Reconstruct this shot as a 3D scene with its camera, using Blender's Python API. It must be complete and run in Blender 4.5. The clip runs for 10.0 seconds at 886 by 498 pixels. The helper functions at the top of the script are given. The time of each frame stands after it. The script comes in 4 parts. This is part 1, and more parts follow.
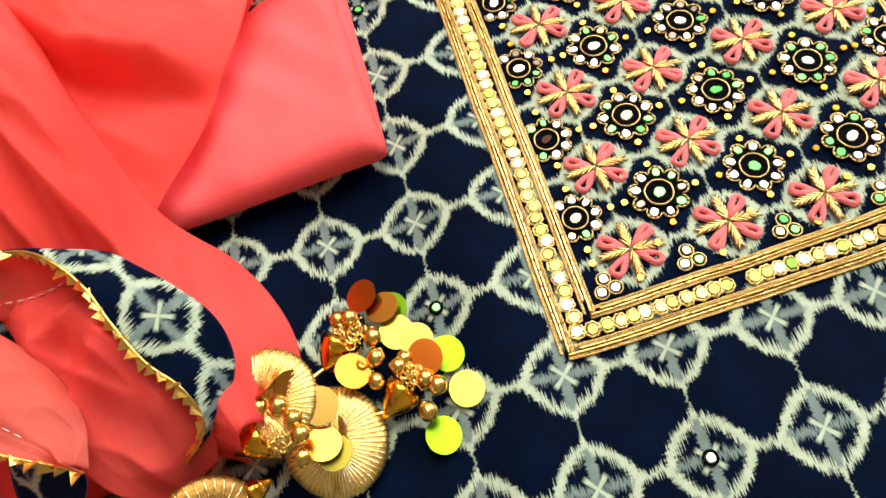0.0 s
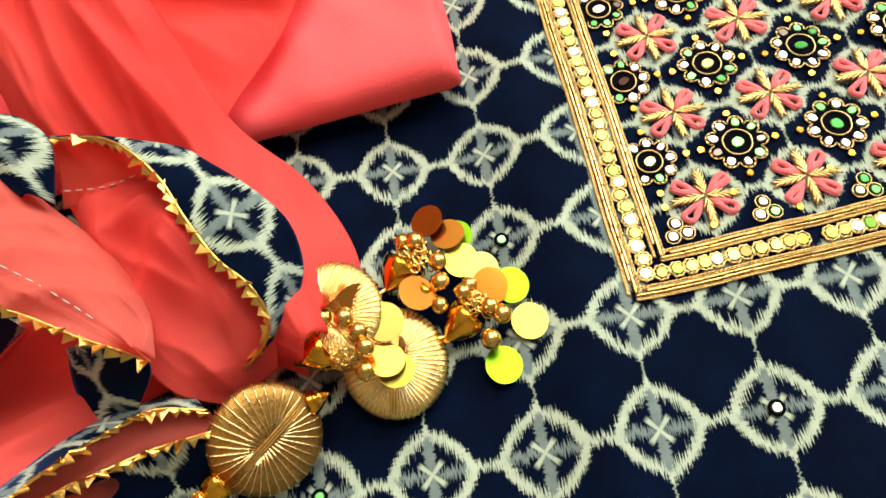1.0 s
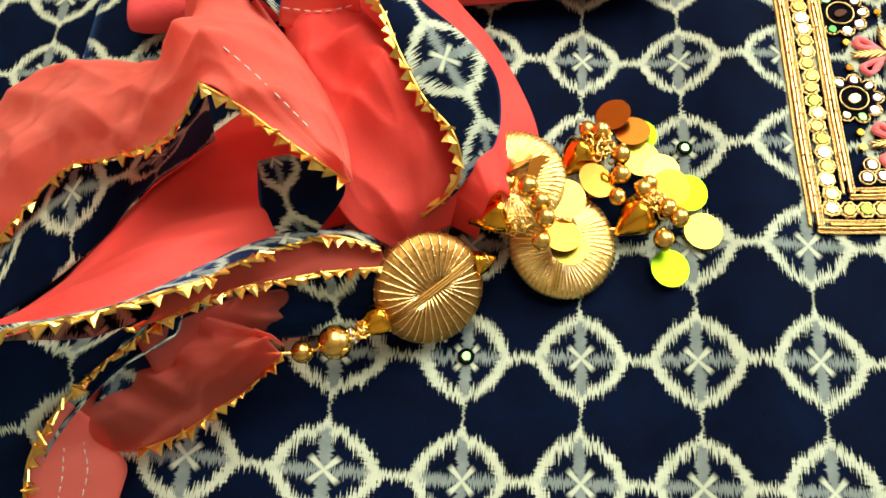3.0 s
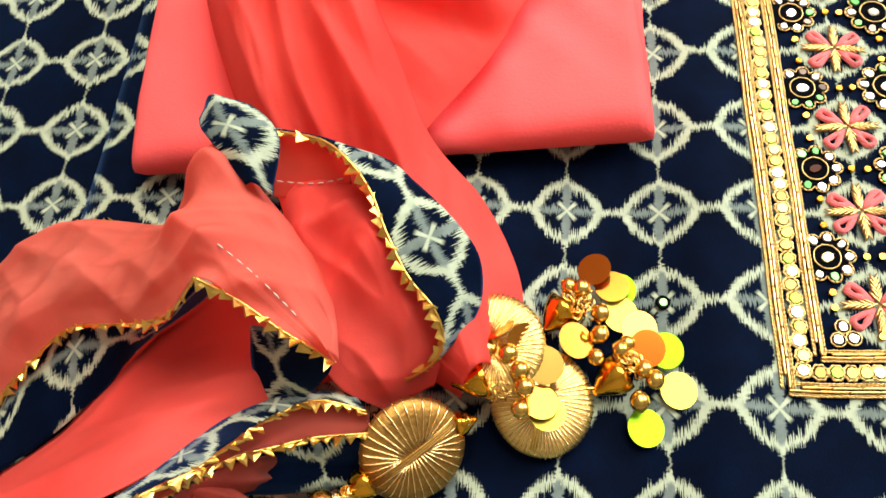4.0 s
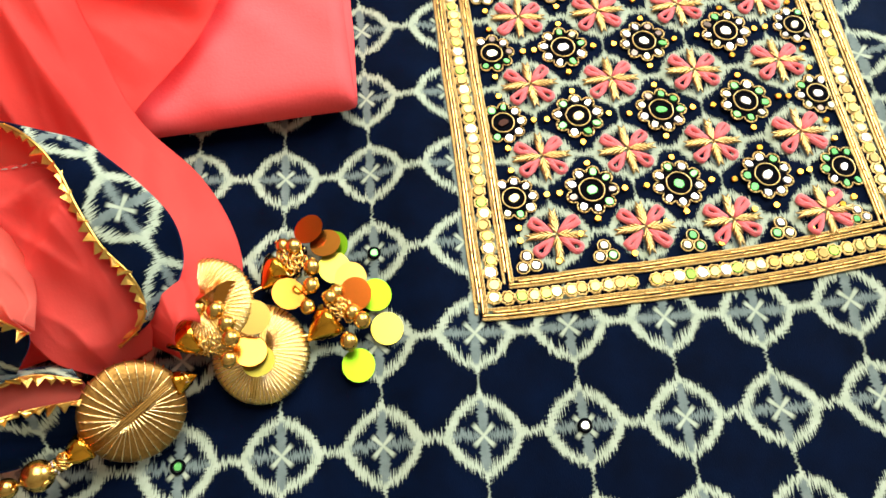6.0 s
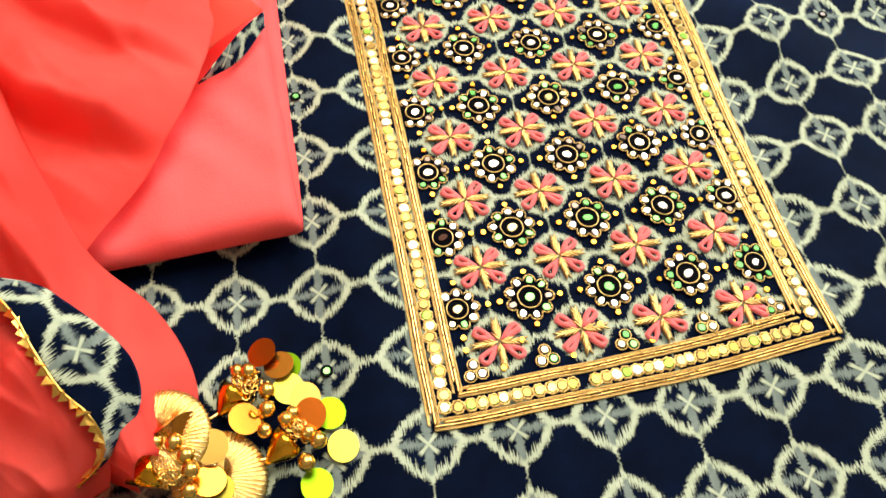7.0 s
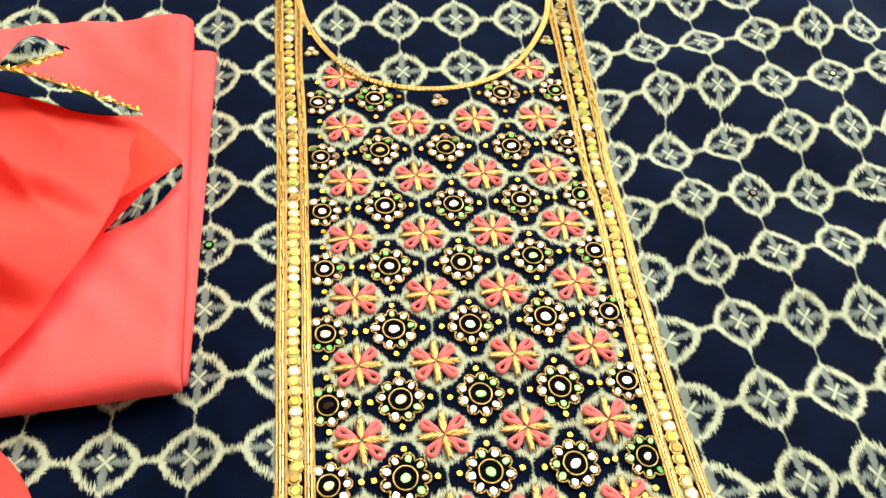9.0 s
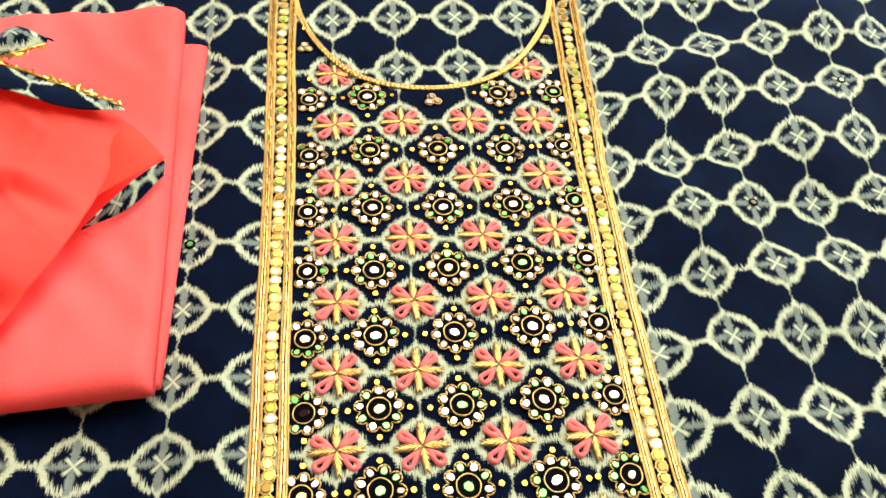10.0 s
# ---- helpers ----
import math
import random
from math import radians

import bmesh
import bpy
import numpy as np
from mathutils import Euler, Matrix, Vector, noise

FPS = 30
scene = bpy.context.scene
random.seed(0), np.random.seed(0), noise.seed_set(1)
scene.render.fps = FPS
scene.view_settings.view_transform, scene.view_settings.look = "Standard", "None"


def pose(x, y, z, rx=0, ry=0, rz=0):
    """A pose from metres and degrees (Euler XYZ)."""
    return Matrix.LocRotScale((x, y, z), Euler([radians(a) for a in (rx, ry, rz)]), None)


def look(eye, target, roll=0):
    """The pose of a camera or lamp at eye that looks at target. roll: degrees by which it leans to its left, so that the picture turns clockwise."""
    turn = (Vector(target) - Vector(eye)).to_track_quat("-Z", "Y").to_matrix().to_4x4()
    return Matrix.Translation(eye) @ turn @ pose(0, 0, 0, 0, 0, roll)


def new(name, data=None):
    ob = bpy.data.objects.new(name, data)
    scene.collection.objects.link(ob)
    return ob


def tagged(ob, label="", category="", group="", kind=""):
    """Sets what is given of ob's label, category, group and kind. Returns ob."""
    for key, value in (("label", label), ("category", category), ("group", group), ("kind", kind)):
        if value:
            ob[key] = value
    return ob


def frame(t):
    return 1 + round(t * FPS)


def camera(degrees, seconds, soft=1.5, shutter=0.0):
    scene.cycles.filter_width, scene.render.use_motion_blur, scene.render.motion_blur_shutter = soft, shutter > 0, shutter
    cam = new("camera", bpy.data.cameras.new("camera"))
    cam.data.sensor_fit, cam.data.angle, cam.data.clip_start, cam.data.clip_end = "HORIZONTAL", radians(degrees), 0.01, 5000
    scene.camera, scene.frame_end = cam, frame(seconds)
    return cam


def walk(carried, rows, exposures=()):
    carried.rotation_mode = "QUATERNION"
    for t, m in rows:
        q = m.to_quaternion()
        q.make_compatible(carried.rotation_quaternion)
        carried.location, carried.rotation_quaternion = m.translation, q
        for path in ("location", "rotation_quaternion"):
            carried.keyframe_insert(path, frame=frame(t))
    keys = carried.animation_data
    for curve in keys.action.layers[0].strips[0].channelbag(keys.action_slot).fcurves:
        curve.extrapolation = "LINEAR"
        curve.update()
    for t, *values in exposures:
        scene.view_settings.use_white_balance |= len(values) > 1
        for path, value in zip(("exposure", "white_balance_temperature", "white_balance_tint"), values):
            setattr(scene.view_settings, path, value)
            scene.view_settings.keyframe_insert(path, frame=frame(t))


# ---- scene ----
cam = camera(60.1, 10.0, soft=1.6)
PATH = [
    (0, (-0.02979, -0.06505, 0.24299), (-0.01382, 0.15667, -0.20488), -16.15),
    (0.5, (-0.04175, -0.06671, 0.23901), (-0.02875, 0.14709, -0.21279), -14.87),
    (1, (-0.05553, -0.07245, 0.23343), (-0.04538, 0.14028, -0.21894), -12.61),
    (1.5, (-0.07278, -0.07946, 0.22901), (-0.07464, 0.13094, -0.22456), -12.65),
    (2, (-0.08946, -0.07979, 0.22858), (-0.10935, 0.12247, -0.22825), -14.09),
    (2.2, (-0.09229, -0.08039, 0.22973), (-0.11413, 0.12080, -0.22749), -13.59),
    (3.3, (-0.09601, -0.08974, 0.22599), (-0.13190, 0.09692, -0.23647), -12.63),
    (3.5, (-0.09268, -0.07600, 0.23509), (-0.13147, 0.11581, -0.22502), -12.91),
    (4, (-0.08547, -0.05175, 0.25255), (-0.12181, 0.14891, -0.20397), -12.33),
    (4.5, (-0.07173, -0.05782, 0.25042), (-0.09778, 0.13728, -0.20921), -11.11),
    (5, (-0.04847, -0.06535, 0.25182), (-0.05599, 0.12379, -0.21096), -7.70),
    (5.5, (-0.04389, -0.07466, 0.25429), (-0.03196, 0.11323, -0.20891), -3.62),
    (6, (-0.02973, -0.08138, 0.26417), (0.01377, 0.11553, -0.19336), 2.57),
    (6.2, (-0.02339, -0.08498, 0.26703), (0.02980, 0.11905, -0.18634), 3.81),
    (7.3, (-0.03435, -0.07365, 0.28653), (0.06441, 0.16928, -0.13918), 7.60),
    (7.5, (-0.03481, -0.07302, 0.28598), (0.06615, 0.17343, -0.13719), 7.78),
    (8, (-0.01389, -0.06993, 0.29110), (0.08600, 0.18622, -0.12652), 8.38),
    (8.5, (0.01074, -0.06836, 0.28961), (0.10705, 0.19896, -0.12181), 8.92),
    (9, (0.02901, -0.05734, 0.30499), (0.11346, 0.22697, -0.09755), 7.46),
    (9.5, (0.03780, -0.04796, 0.30531), (0.11686, 0.24018, -0.09558), 7.20),
    (10, (0.04286, -0.04973, 0.30086), (0.11930, 0.23296, -0.10441), 7.65),
]
# the picture drifts a little cooler and warmer on the way
TINTS = [(0, -0.10, 6500, 14), (1, -0.08, 6550, 15), (2, 0.12, 6900, 16), (3.5, 0.14, 6950, 16), (4.5, -0.02, 6300, 15), (5.5, -0.05, 6200, 15), (6.2, 0.0, 6500, 15), (7.5, -0.13, 7250, 18), (10, 0.02, 7200, 15)]
walk(cam, [(t, look(e, g, r)) for t, e, g, r in PATH], TINTS)

# ---- light ----
world = bpy.data.worlds.new("room_air")
world.use_nodes = True
scene.world = world
world.node_tree.nodes["Background"].inputs[0].default_value = (0.9, 0.95, 1.0, 1)
world.node_tree.nodes["Background"].inputs[1].default_value = 0.05


def area_lamp(name, eye, target, sx, sy, watts, colour):
    data = bpy.data.lights.new(name, "AREA")
    data.shape, data.size, data.size_y, data.energy, data.color = "RECTANGLE", sx, sy, watts, colour
    ob = new(name, data)
    ob.matrix_world = look(eye, target)
    return ob


area_lamp("ceiling_lamp", (0.48, 1.1, 1.98), (0.48, 1.099, 0), 1.4, 1.9, 80, (1.0, 0.95, 0.86))
area_lamp("window_lamp", (1.9, 0.9, 1.0), (0, 0.1, 0), 1.1, 1.0, 54, (0.74, 0.87, 1.0))


# ---- materials ----
class V:
    """A value in a node tree, with arithmetic."""
    def __init__(self, tree, s):
        self.tree, self.s = tree, s

    def op(self, kind, *others):
        n = self.tree.nodes.new("ShaderNodeMath")
        n.operation = kind
        for i, o in enumerate((self, *others)):
            if isinstance(o, V):
                self.tree.links.new(o.s, n.inputs[i])
            else:
                n.inputs[i].default_value = o
        return V(self.tree, n.outputs[0])

    def __add__(self, o): return self.op("ADD", o)
    def __sub__(self, o): return self.op("SUBTRACT", o)
    def __mul__(self, o): return self.op("MULTIPLY", o)
    def __truediv__(self, o): return self.op("DIVIDE", o)
    def __pow__(self, o): return self.op("POWER", o)
    def abs(self): return self.op("ABSOLUTE")
    def less(self, o, soft=0.02):
        """1 where self is well below o, 0 where above."""
        n = self.tree.nodes.new("ShaderNodeMapRange")
        n.interpolation_type = "SMOOTHSTEP"
        d = self - o
        self.tree.links.new(d.s, n.inputs[0])
        n.inputs[1].default_value, n.inputs[2].default_value = -soft, soft
        n.inputs[3].default_value, n.inputs[4].default_value = 1, 0
        return V(self.tree, n.outputs[0])
    def max(self, o): return self.op("MAXIMUM", o)
    def min(self, o): return self.op("MINIMUM", o)


def material(name, colour, rough=0.6, metal=0.0, sheen=0.0):
    m = bpy.data.materials.new(name)
    m.use_nodes = True
    b = m.node_tree.nodes["Principled BSDF"]
    b.inputs["Base Color"].default_value = (*colour, 1)
    b.inputs["Roughness"].default_value = rough
    b.inputs["Metallic"].default_value = metal
    b.inputs["Sheen Weight"].default_value = sheen
    return m, m.node_tree, b


def tex_noise(tree, vec, scale, detail=2.0, rough=0.5):
    n = tree.nodes.new("ShaderNodeTexNoise")
    n.inputs["Scale"].default_value, n.inputs["Detail"].default_value = scale, detail
    n.inputs["Roughness"].default_value = rough
    if vec is not None:
        tree.links.new(vec, n.inputs["Vector"])
    return V(tree, n.outputs["Fac"])


def combine(tree, x, y, z=0.0):
    n = tree.nodes.new("ShaderNodeCombineXYZ")
    for i, o in enumerate((x, y, z)):
        if isinstance(o, V):
            tree.links.new(o.s, n.inputs[i])
        else:
            n.inputs[i].default_value = o
    return n.outputs[0]


def mix(tree, fac, a, b):
    n = tree.nodes.new("ShaderNodeMix")
    n.data_type = "RGBA"
    for i, o in ((0, fac), (6, a), (7, b)):
        if isinstance(o, V):
            tree.links.new(o.s, n.inputs[i])
        elif isinstance(o, (int, float)):
            n.inputs[i].default_value = o
        elif isinstance(o, tuple):
            n.inputs[i].default_value = (*o, 1)
        else:
            tree.links.new(o, n.inputs[i])
    return n.outputs[2]


def bump(tree, b, height, strength, distance):
    n = tree.nodes.new("ShaderNodeBump")
    n.inputs["Strength"].default_value, n.inputs["Distance"].default_value = strength, distance
    tree.links.new(height.s, n.inputs["Height"])
    tree.links.new(n.outputs[0], b.inputs["Normal"])


def coords(tree, which):
    return tree.nodes.new("ShaderNodeTexCoord").outputs[which]


def ikat_material():
    """Navy cotton with a lattice of ragged resist-dyed rosettes, one to each unit of the UV map."""
    m, tree, b = material("navy_ikat_cotton", (0.01, 0.02, 0.06), 0.75, 0, 0.25)
    b.inputs["Sheen Tint"].default_value, b.inputs["Sheen Roughness"].default_value = (0.14, 0.36, 0.9, 1), 0.4
    uv = coords(tree, "UV")
    sep = tree.nodes.new("ShaderNodeSeparateXYZ")
    tree.links.new(uv, sep.inputs[0])
    u, v = V(tree, sep.outputs[0]), V(tree, sep.outputs[1])
    # threads bleed: every warp column is shifted a little by itself
    jag_v = (tex_noise(tree, combine(tree, u * 105.0, v * 2.6), 1.0, 2.0) - 0.5) * 0.25
    jag_u = (tex_noise(tree, combine(tree, u * 2.6, v * 40.0, 5.0), 1.0, 1.0) - 0.5) * 0.08
    big_u = (tex_noise(tree, combine(tree, u, v, 9.0), 1.6, 1.0) - 0.5) * 0.05
    big_v = (tex_noise(tree, combine(tree, u, v, 19.0), 1.6, 1.0) - 0.5) * 0.05
    pu, pv = u + big_u, v + big_v
    a0 = (pu + 0.5).op("FRACT") - 0.5
    b0 = (pv + 0.5).op("FRACT") - 0.5
    aa, bb = (a0 + jag_u).abs(), (b0 + jag_v).abs()
    a1, b1 = a0.abs(), b0.abs()
    ring = (aa ** 1.6 + (bb * 1.07) ** 1.6) ** (1 / 1.6)
    outer = ring.less(0.392, 0.014)
    needle = aa.less(((bb - 0.30).max(0.0) * -0.42 + 0.064).max(0.004), 0.014) * (bb * -1.0).less(-0.3, 0.02)
    band = bb.less((aa - 0.5) * (aa - 0.5) * 1.6 + 0.026, 0.014) * (aa * -1.0).less(-0.33, 0.02)
    cream_m = outer.max(needle).max(band)
    inner = ((aa ** 1.6 + ((b0 + jag_v * 1.5).abs() * 1.07) ** 1.6) ** (1 / 1.6)).less(0.300, 0.016)
    leaf_v = aa.less((bb - 0.17) * (bb - 0.17) * -1.0 + 0.050, 0.014) * b1.less(0.33, 0.03)
    leaf_h = bb.less((aa - 0.17) * (aa - 0.17) * -1.0 + 0.043, 0.012) * a1.less(0.33, 0.04)
    diag = (a1 - b1).abs().less(((a1 + b1) * 0.09 + 0.017), 0.014) * (a1 + b1).less(0.19, 0.04)
    shade = tex_noise(tree, combine(tree, u, v, 3.0), 7.0, 3.0)
    weave = tex_noise(tree, combine(tree, u * 150.0, v * 25.0, 1.0), 1.0, 2.0)
    # black-to-blue mottling of the navy stands in for light on the cloth
    navy = mix(tree, tex_noise(tree, combine(tree, u, v, 30.0), 2.5, 3.0), (0.0003, 0.0007, 0.0020), (0.0006, 0.0052, 0.022))
    cream = mix(tree, shade, (0.29, 0.36, 0.235), (0.54, 0.61, 0.44))
    grey = mix(tree, shade, (0.080, 0.112, 0.098), (0.24, 0.30, 0.26))
    col = mix(tree, cream_m, navy, cream)
    col = mix(tree, inner, col, navy)
    col = mix(tree, leaf_v.max(leaf_h), col, grey)
    col = mix(tree, diag, col, cream)
    tree.links.new(col, b.inputs["Base Color"])
    bump(tree, b, weave, 0.25, 0.0004)
    b.inputs["Specular IOR Level"].default_value = 0.03
    return m


IKAT = ikat_material()


def cloth_material(name, c0, c1, clear=0.0, rough=0.7, scale=22.0):
    m, tree, b = material(name, c0, rough, 0, 0.15)
    obj = coords(tree, "Object")
    n1, n2 = tex_noise(tree, obj, scale, 3.0), tex_noise(tree, obj, 900.0, 2.0)
    n3 = tex_noise(tree, obj, 130.0, 4.0, 0.65)
    tree.links.new(mix(tree, n1, c0, c1), b.inputs["Base Color"])
    b.inputs["Sheen Tint"].default_value = (*c1, 1)
    b.inputs["Specular IOR Level"].default_value = 0.06
    bump(tree, b, n2 + n3 * 0.9, 0.22, 0.0008)
    if clear:
        t = tree.nodes.new("ShaderNodeBsdfTransparent")
        t.inputs[0].default_value = (*[0.5 + 0.5 * c for c in c1], 1)
        tr = tree.nodes.new("ShaderNodeBsdfTranslucent")
        tr.inputs[0].default_value = (*c1, 1)
        s0, s1 = tree.nodes.new("ShaderNodeMixShader"), tree.nodes.new("ShaderNodeMixShader")
        s0.inputs[0].default_value, s1.inputs[0].default_value = 0.48, clear
        tree.links.new(b.outputs[0], s0.inputs[1])
        tree.links.new(tr.outputs[0], s0.inputs[2])
        tree.links.new(s0.outputs[0], s1.inputs[1])
        tree.links.new(t.outputs[0], s1.inputs[2])
        tree.links.new(s1.outputs[0], tree.nodes["Material Output"].inputs[0])
    return m


# coral's broad deep-red patches are fold shade put into the colour
CORAL = cloth_material("coral_chiffon", (0.94, 0.050, 0.038), (0.98, 0.215, 0.170), 0.10, scale=16.0)
SALMON = cloth_material("salmon_sheer_hem", (0.92, 0.18, 0.125), (0.97, 0.32, 0.23), 0.30)
SHEER = cloth_material("salmon_sheer_single_layer", (0.80, 0.16, 0.10), (0.92, 0.27, 0.19), 0.62)
# orange-red to pink: shadow and highlight tones of the pack, mixed into its colour
PINK = cloth_material("pink_cotton", (0.94, 0.040, 0.022), (0.93, 0.175, 0.180), scale=9.0)


def metal_material(name, c0, c1, rough, scale=300.0, strength=0.3):
    m, tree, b = material(name, c0, rough, 1.0)
    n = tex_noise(tree, coords(tree, "Object"), scale, 2.0)
    tree.links.new(mix(tree, n, c0, c1), b.inputs["Base Color"])
    bump(tree, b, n, strength, 0.0004)
    return m


ZARI = metal_material("gold_zari_thread", (0.40, 0.235, 0.055), (0.93, 0.68, 0.27), 0.34, 700, 0.5)
LACE = metal_material("gold_lace", (0.75, 0.40, 0.06), (0.98, 0.68, 0.18), 0.30, 500, 0.5)
BEAD = metal_material("gold_bead", (0.72, 0.42, 0.08), (0.85, 0.55, 0.14), 0.24, 90, 0.05)
AMBER = metal_material("amber_gold_foil", (0.80, 0.34, 0.02), (0.95, 0.52, 0.05), 0.16, 60, 0.1)
WIRE = metal_material("gold_wire", (0.90, 0.55, 0.10), (1.0, 0.75, 0.25), 0.22, 200, 0.1)
BUGLE = metal_material("gold_bugle_bead", (0.46, 0.27, 0.06), (0.90, 0.64, 0.24), 0.24, 260, 0.15)
BLACK, _, black_node = material("black_thread", (0.0016, 0.0018, 0.0030), 0.9)
black_node.inputs["Specular IOR Level"].default_value = 0.05


def thread_material():
    """Floss silk: fine strands run along each petal."""
    m, tree, b = material("rose_silk_thread", (0.75, 0.13, 0.15), 0.75, 0, 0.25)
    sep = tree.nodes.new("ShaderNodeSeparateXYZ")
    tree.links.new(coords(tree, "Object"), sep.inputs[0])
    x, y = V(tree, sep.outputs[0]), V(tree, sep.outputs[1])
    strands = tex_noise(tree, combine(tree, x * 260.0, y * 2600.0), 1.0, 2.0)
    fluff = tex_noise(tree, coords(tree, "Object"), 700.0, 3.0)
    tree.links.new(mix(tree, strands * 0.7 + fluff * 0.3, (0.74, 0.055, 0.065), (0.98, 0.27, 0.24)), b.inputs["Base Color"])
    bump(tree, b, strands + fluff * 0.6, 0.9, 0.0006)
    return m


ROSE = thread_material()


def chip_material(name, colours, rough):
    """Mirror chips: foil colours that differ from chip to chip."""
    m, tree, b = material(name, colours[0], rough, 1.0)
    info = tree.nodes.new("ShaderNodeObjectInfo")
    ramp = tree.nodes.new("ShaderNodeValToRGB")
    ramp.color_ramp.interpolation = "CONSTANT"
    els = ramp.color_ramp.elements
    while len(els) < len(colours):
        els.new(0.5)
    for i, c in enumerate(colours):
        els[i].position, els[i].color = i / len(colours), (*c, 1)
    tree.links.new(info.outputs["Random"], ramp.inputs[0])
    tree.links.new(ramp.outputs[0], b.inputs["Base Color"])
    return m


WHITE_M, GREEN_M, YELL_M, SMOKE_M = (0.98, 0.95, 0.85), (0.13, 0.46, 0.12), (0.46, 0.40, 0.12), (0.022, 0.011, 0.008)
CHIP = chip_material("mirror_chip", [(0.90, 0.89, 0.80), WHITE_M, GREEN_M, WHITE_M, (0.16, 0.50, 0.14), (0.85, 0.82, 0.62), WHITE_M, (0.10, 0.38, 0.10), (0.66, 0.64, 0.38), (0.20, 0.16, 0.13)], 0.30)
CHIP_MID = chip_material("mirror_centre", [WHITE_M, GREEN_M, (0.80, 0.78, 0.55), SMOKE_M, (0.10, 0.42, 0.10), WHITE_M, GREEN_M, WHITE_M, (0.42, 0.38, 0.16)], 0.26)
CHIP_EDGE = chip_material("mirror_border", [WHITE_M, YELL_M, (0.66, 0.60, 0.24), (0.50, 0.44, 0.10), (0.18, 0.36, 0.05), (0.40, 0.42, 0.07), (0.30, 0.20, 0.06)], 0.32)
STUD = metal_material("amber_stud", (0.75, 0.36, 0.03), (0.95, 0.58, 0.08), 0.22, 50, 0.05)


def paint(name, c0, c1, rough=0.7):
    m, tree, b = material(name, c0, rough)
    n = tex_noise(tree, coords(tree, "Object"), 3.0, 5.0)
    tree.links.new(mix(tree, n, c0, c1), b.inputs["Base Color"])
    return m


WALL, CEIL, FLOOR = paint("wall_paint", (0.42, 0.37, 0.30), (0.50, 0.45, 0.38)), paint("ceiling_paint", (0.78, 0.77, 0.74), (0.84, 0.83, 0.80)), paint("floor_stone", (0.35, 0.31, 0.26), (0.45, 0.41, 0.35), 0.4)


# ---- building helpers ----
def mesh_of(name, bm, mats, smooth=True):
    me = bpy.data.meshes.new(name)
    bm.normal_update()
    bm.to_mesh(me)
    bm.free()
    for m in (mats if isinstance(mats, (list, tuple)) else [mats]):
        me.materials.append(m)
    if smooth:
        me.shade_smooth()
    return me


def part(name, bm, mats, parent=None, label="", smooth=True):
    ob = new(name, bm if isinstance(bm, bpy.types.Mesh) else mesh_of(name, bm, mats, smooth))
    ob.parent = parent
    if label:
        tagged(ob, label)
    return ob


def put(name, me, m, parent):
    ob = new(name, me)
    ob.parent = parent
    ob.matrix_basis = m
    return ob


def box(bm, x0, y0, z0, x1, y1, z1):
    r = bmesh.ops.create_cube(bm, size=1.0)
    bmesh.ops.transform(bm, matrix=Matrix.Translation(((x0 + x1) / 2, (y0 + y1) / 2, (z0 + z1) / 2)) @ Matrix.Diagonal((x1 - x0, y1 - y0, z1 - z0, 1)), verts=r["verts"])


def spline(pts, n):
    """n + 1 points along a smooth curve through pts, evenly by arc length."""
    p = [Vector(q) for q in pts]
    p = [p[0] * 2 - p[1]] + p + [p[-1] * 2 - p[-2]]
    fine = []
    for i in range(1, len(p) - 2):
        for k in range(12):
            t = k / 12
            a, b, c, d = p[i - 1], p[i], p[i + 1], p[i + 2]
            fine.append(0.5 * ((2 * b) + (c - a) * t + (2 * a - 5 * b + 4 * c - d) * t * t + (3 * b - a - 3 * c + d) * t ** 3))
    fine.append(p[-2])
    acc = [0.0]
    for a, b in zip(fine, fine[1:]):
        acc.append(acc[-1] + (b - a).length)
    out, j = [], 0
    for i in range(n + 1):
        s = acc[-1] * i / n
        while j < len(acc) - 2 and acc[j + 1] < s:
            j += 1
        f = (s - acc[j]) / max(acc[j + 1] - acc[j], 1e-9)
        out.append(fine[j].lerp(fine[j + 1], min(max(f, 0), 1)))
    return out


def tube(bm, pts, radii, sides=6, closed=False):
    """A tube along pts."""
    rings, n = [], len(pts)
    for i, q in enumerate(pts):
        d = (pts[(i + 1) % n] - pts[i - 1]) if closed else (pts[min(i + 1, n - 1)] - pts[max(i - 1, 0)])
        d.normalize()
        up = Vector((0, 0, 1)) if abs(d.z) < 0.9 else Vector((1, 0, 0))
        s = d.cross(up).normalized()
        w = s.cross(d)
        r = radii[i] if isinstance(radii, (list, tuple)) else radii
        rings.append([bm.verts.new(q + (s * math.cos(6.2832 * k / sides) + w * math.sin(6.2832 * k / sides)) * r) for k in range(sides)])
    for i in range(n if closed else n - 1):
        a, b = rings[i], rings[(i + 1) % n]
        for k in range(sides):
            bm.faces.new((a[k], a[(k + 1) % sides], b[(k + 1) % sides], b[k]))
    if not closed:
        bm.faces.new(rings[0][::-1]), bm.faces.new(rings[-1])


def stitch(bm, p, q, r):
    """One plump thread stitch from p to q."""
    tube(bm, [p, p.lerp(q, 0.25), p.lerp(q, 0.75), q], [r * 0.35, r, r, r * 0.35], 5)


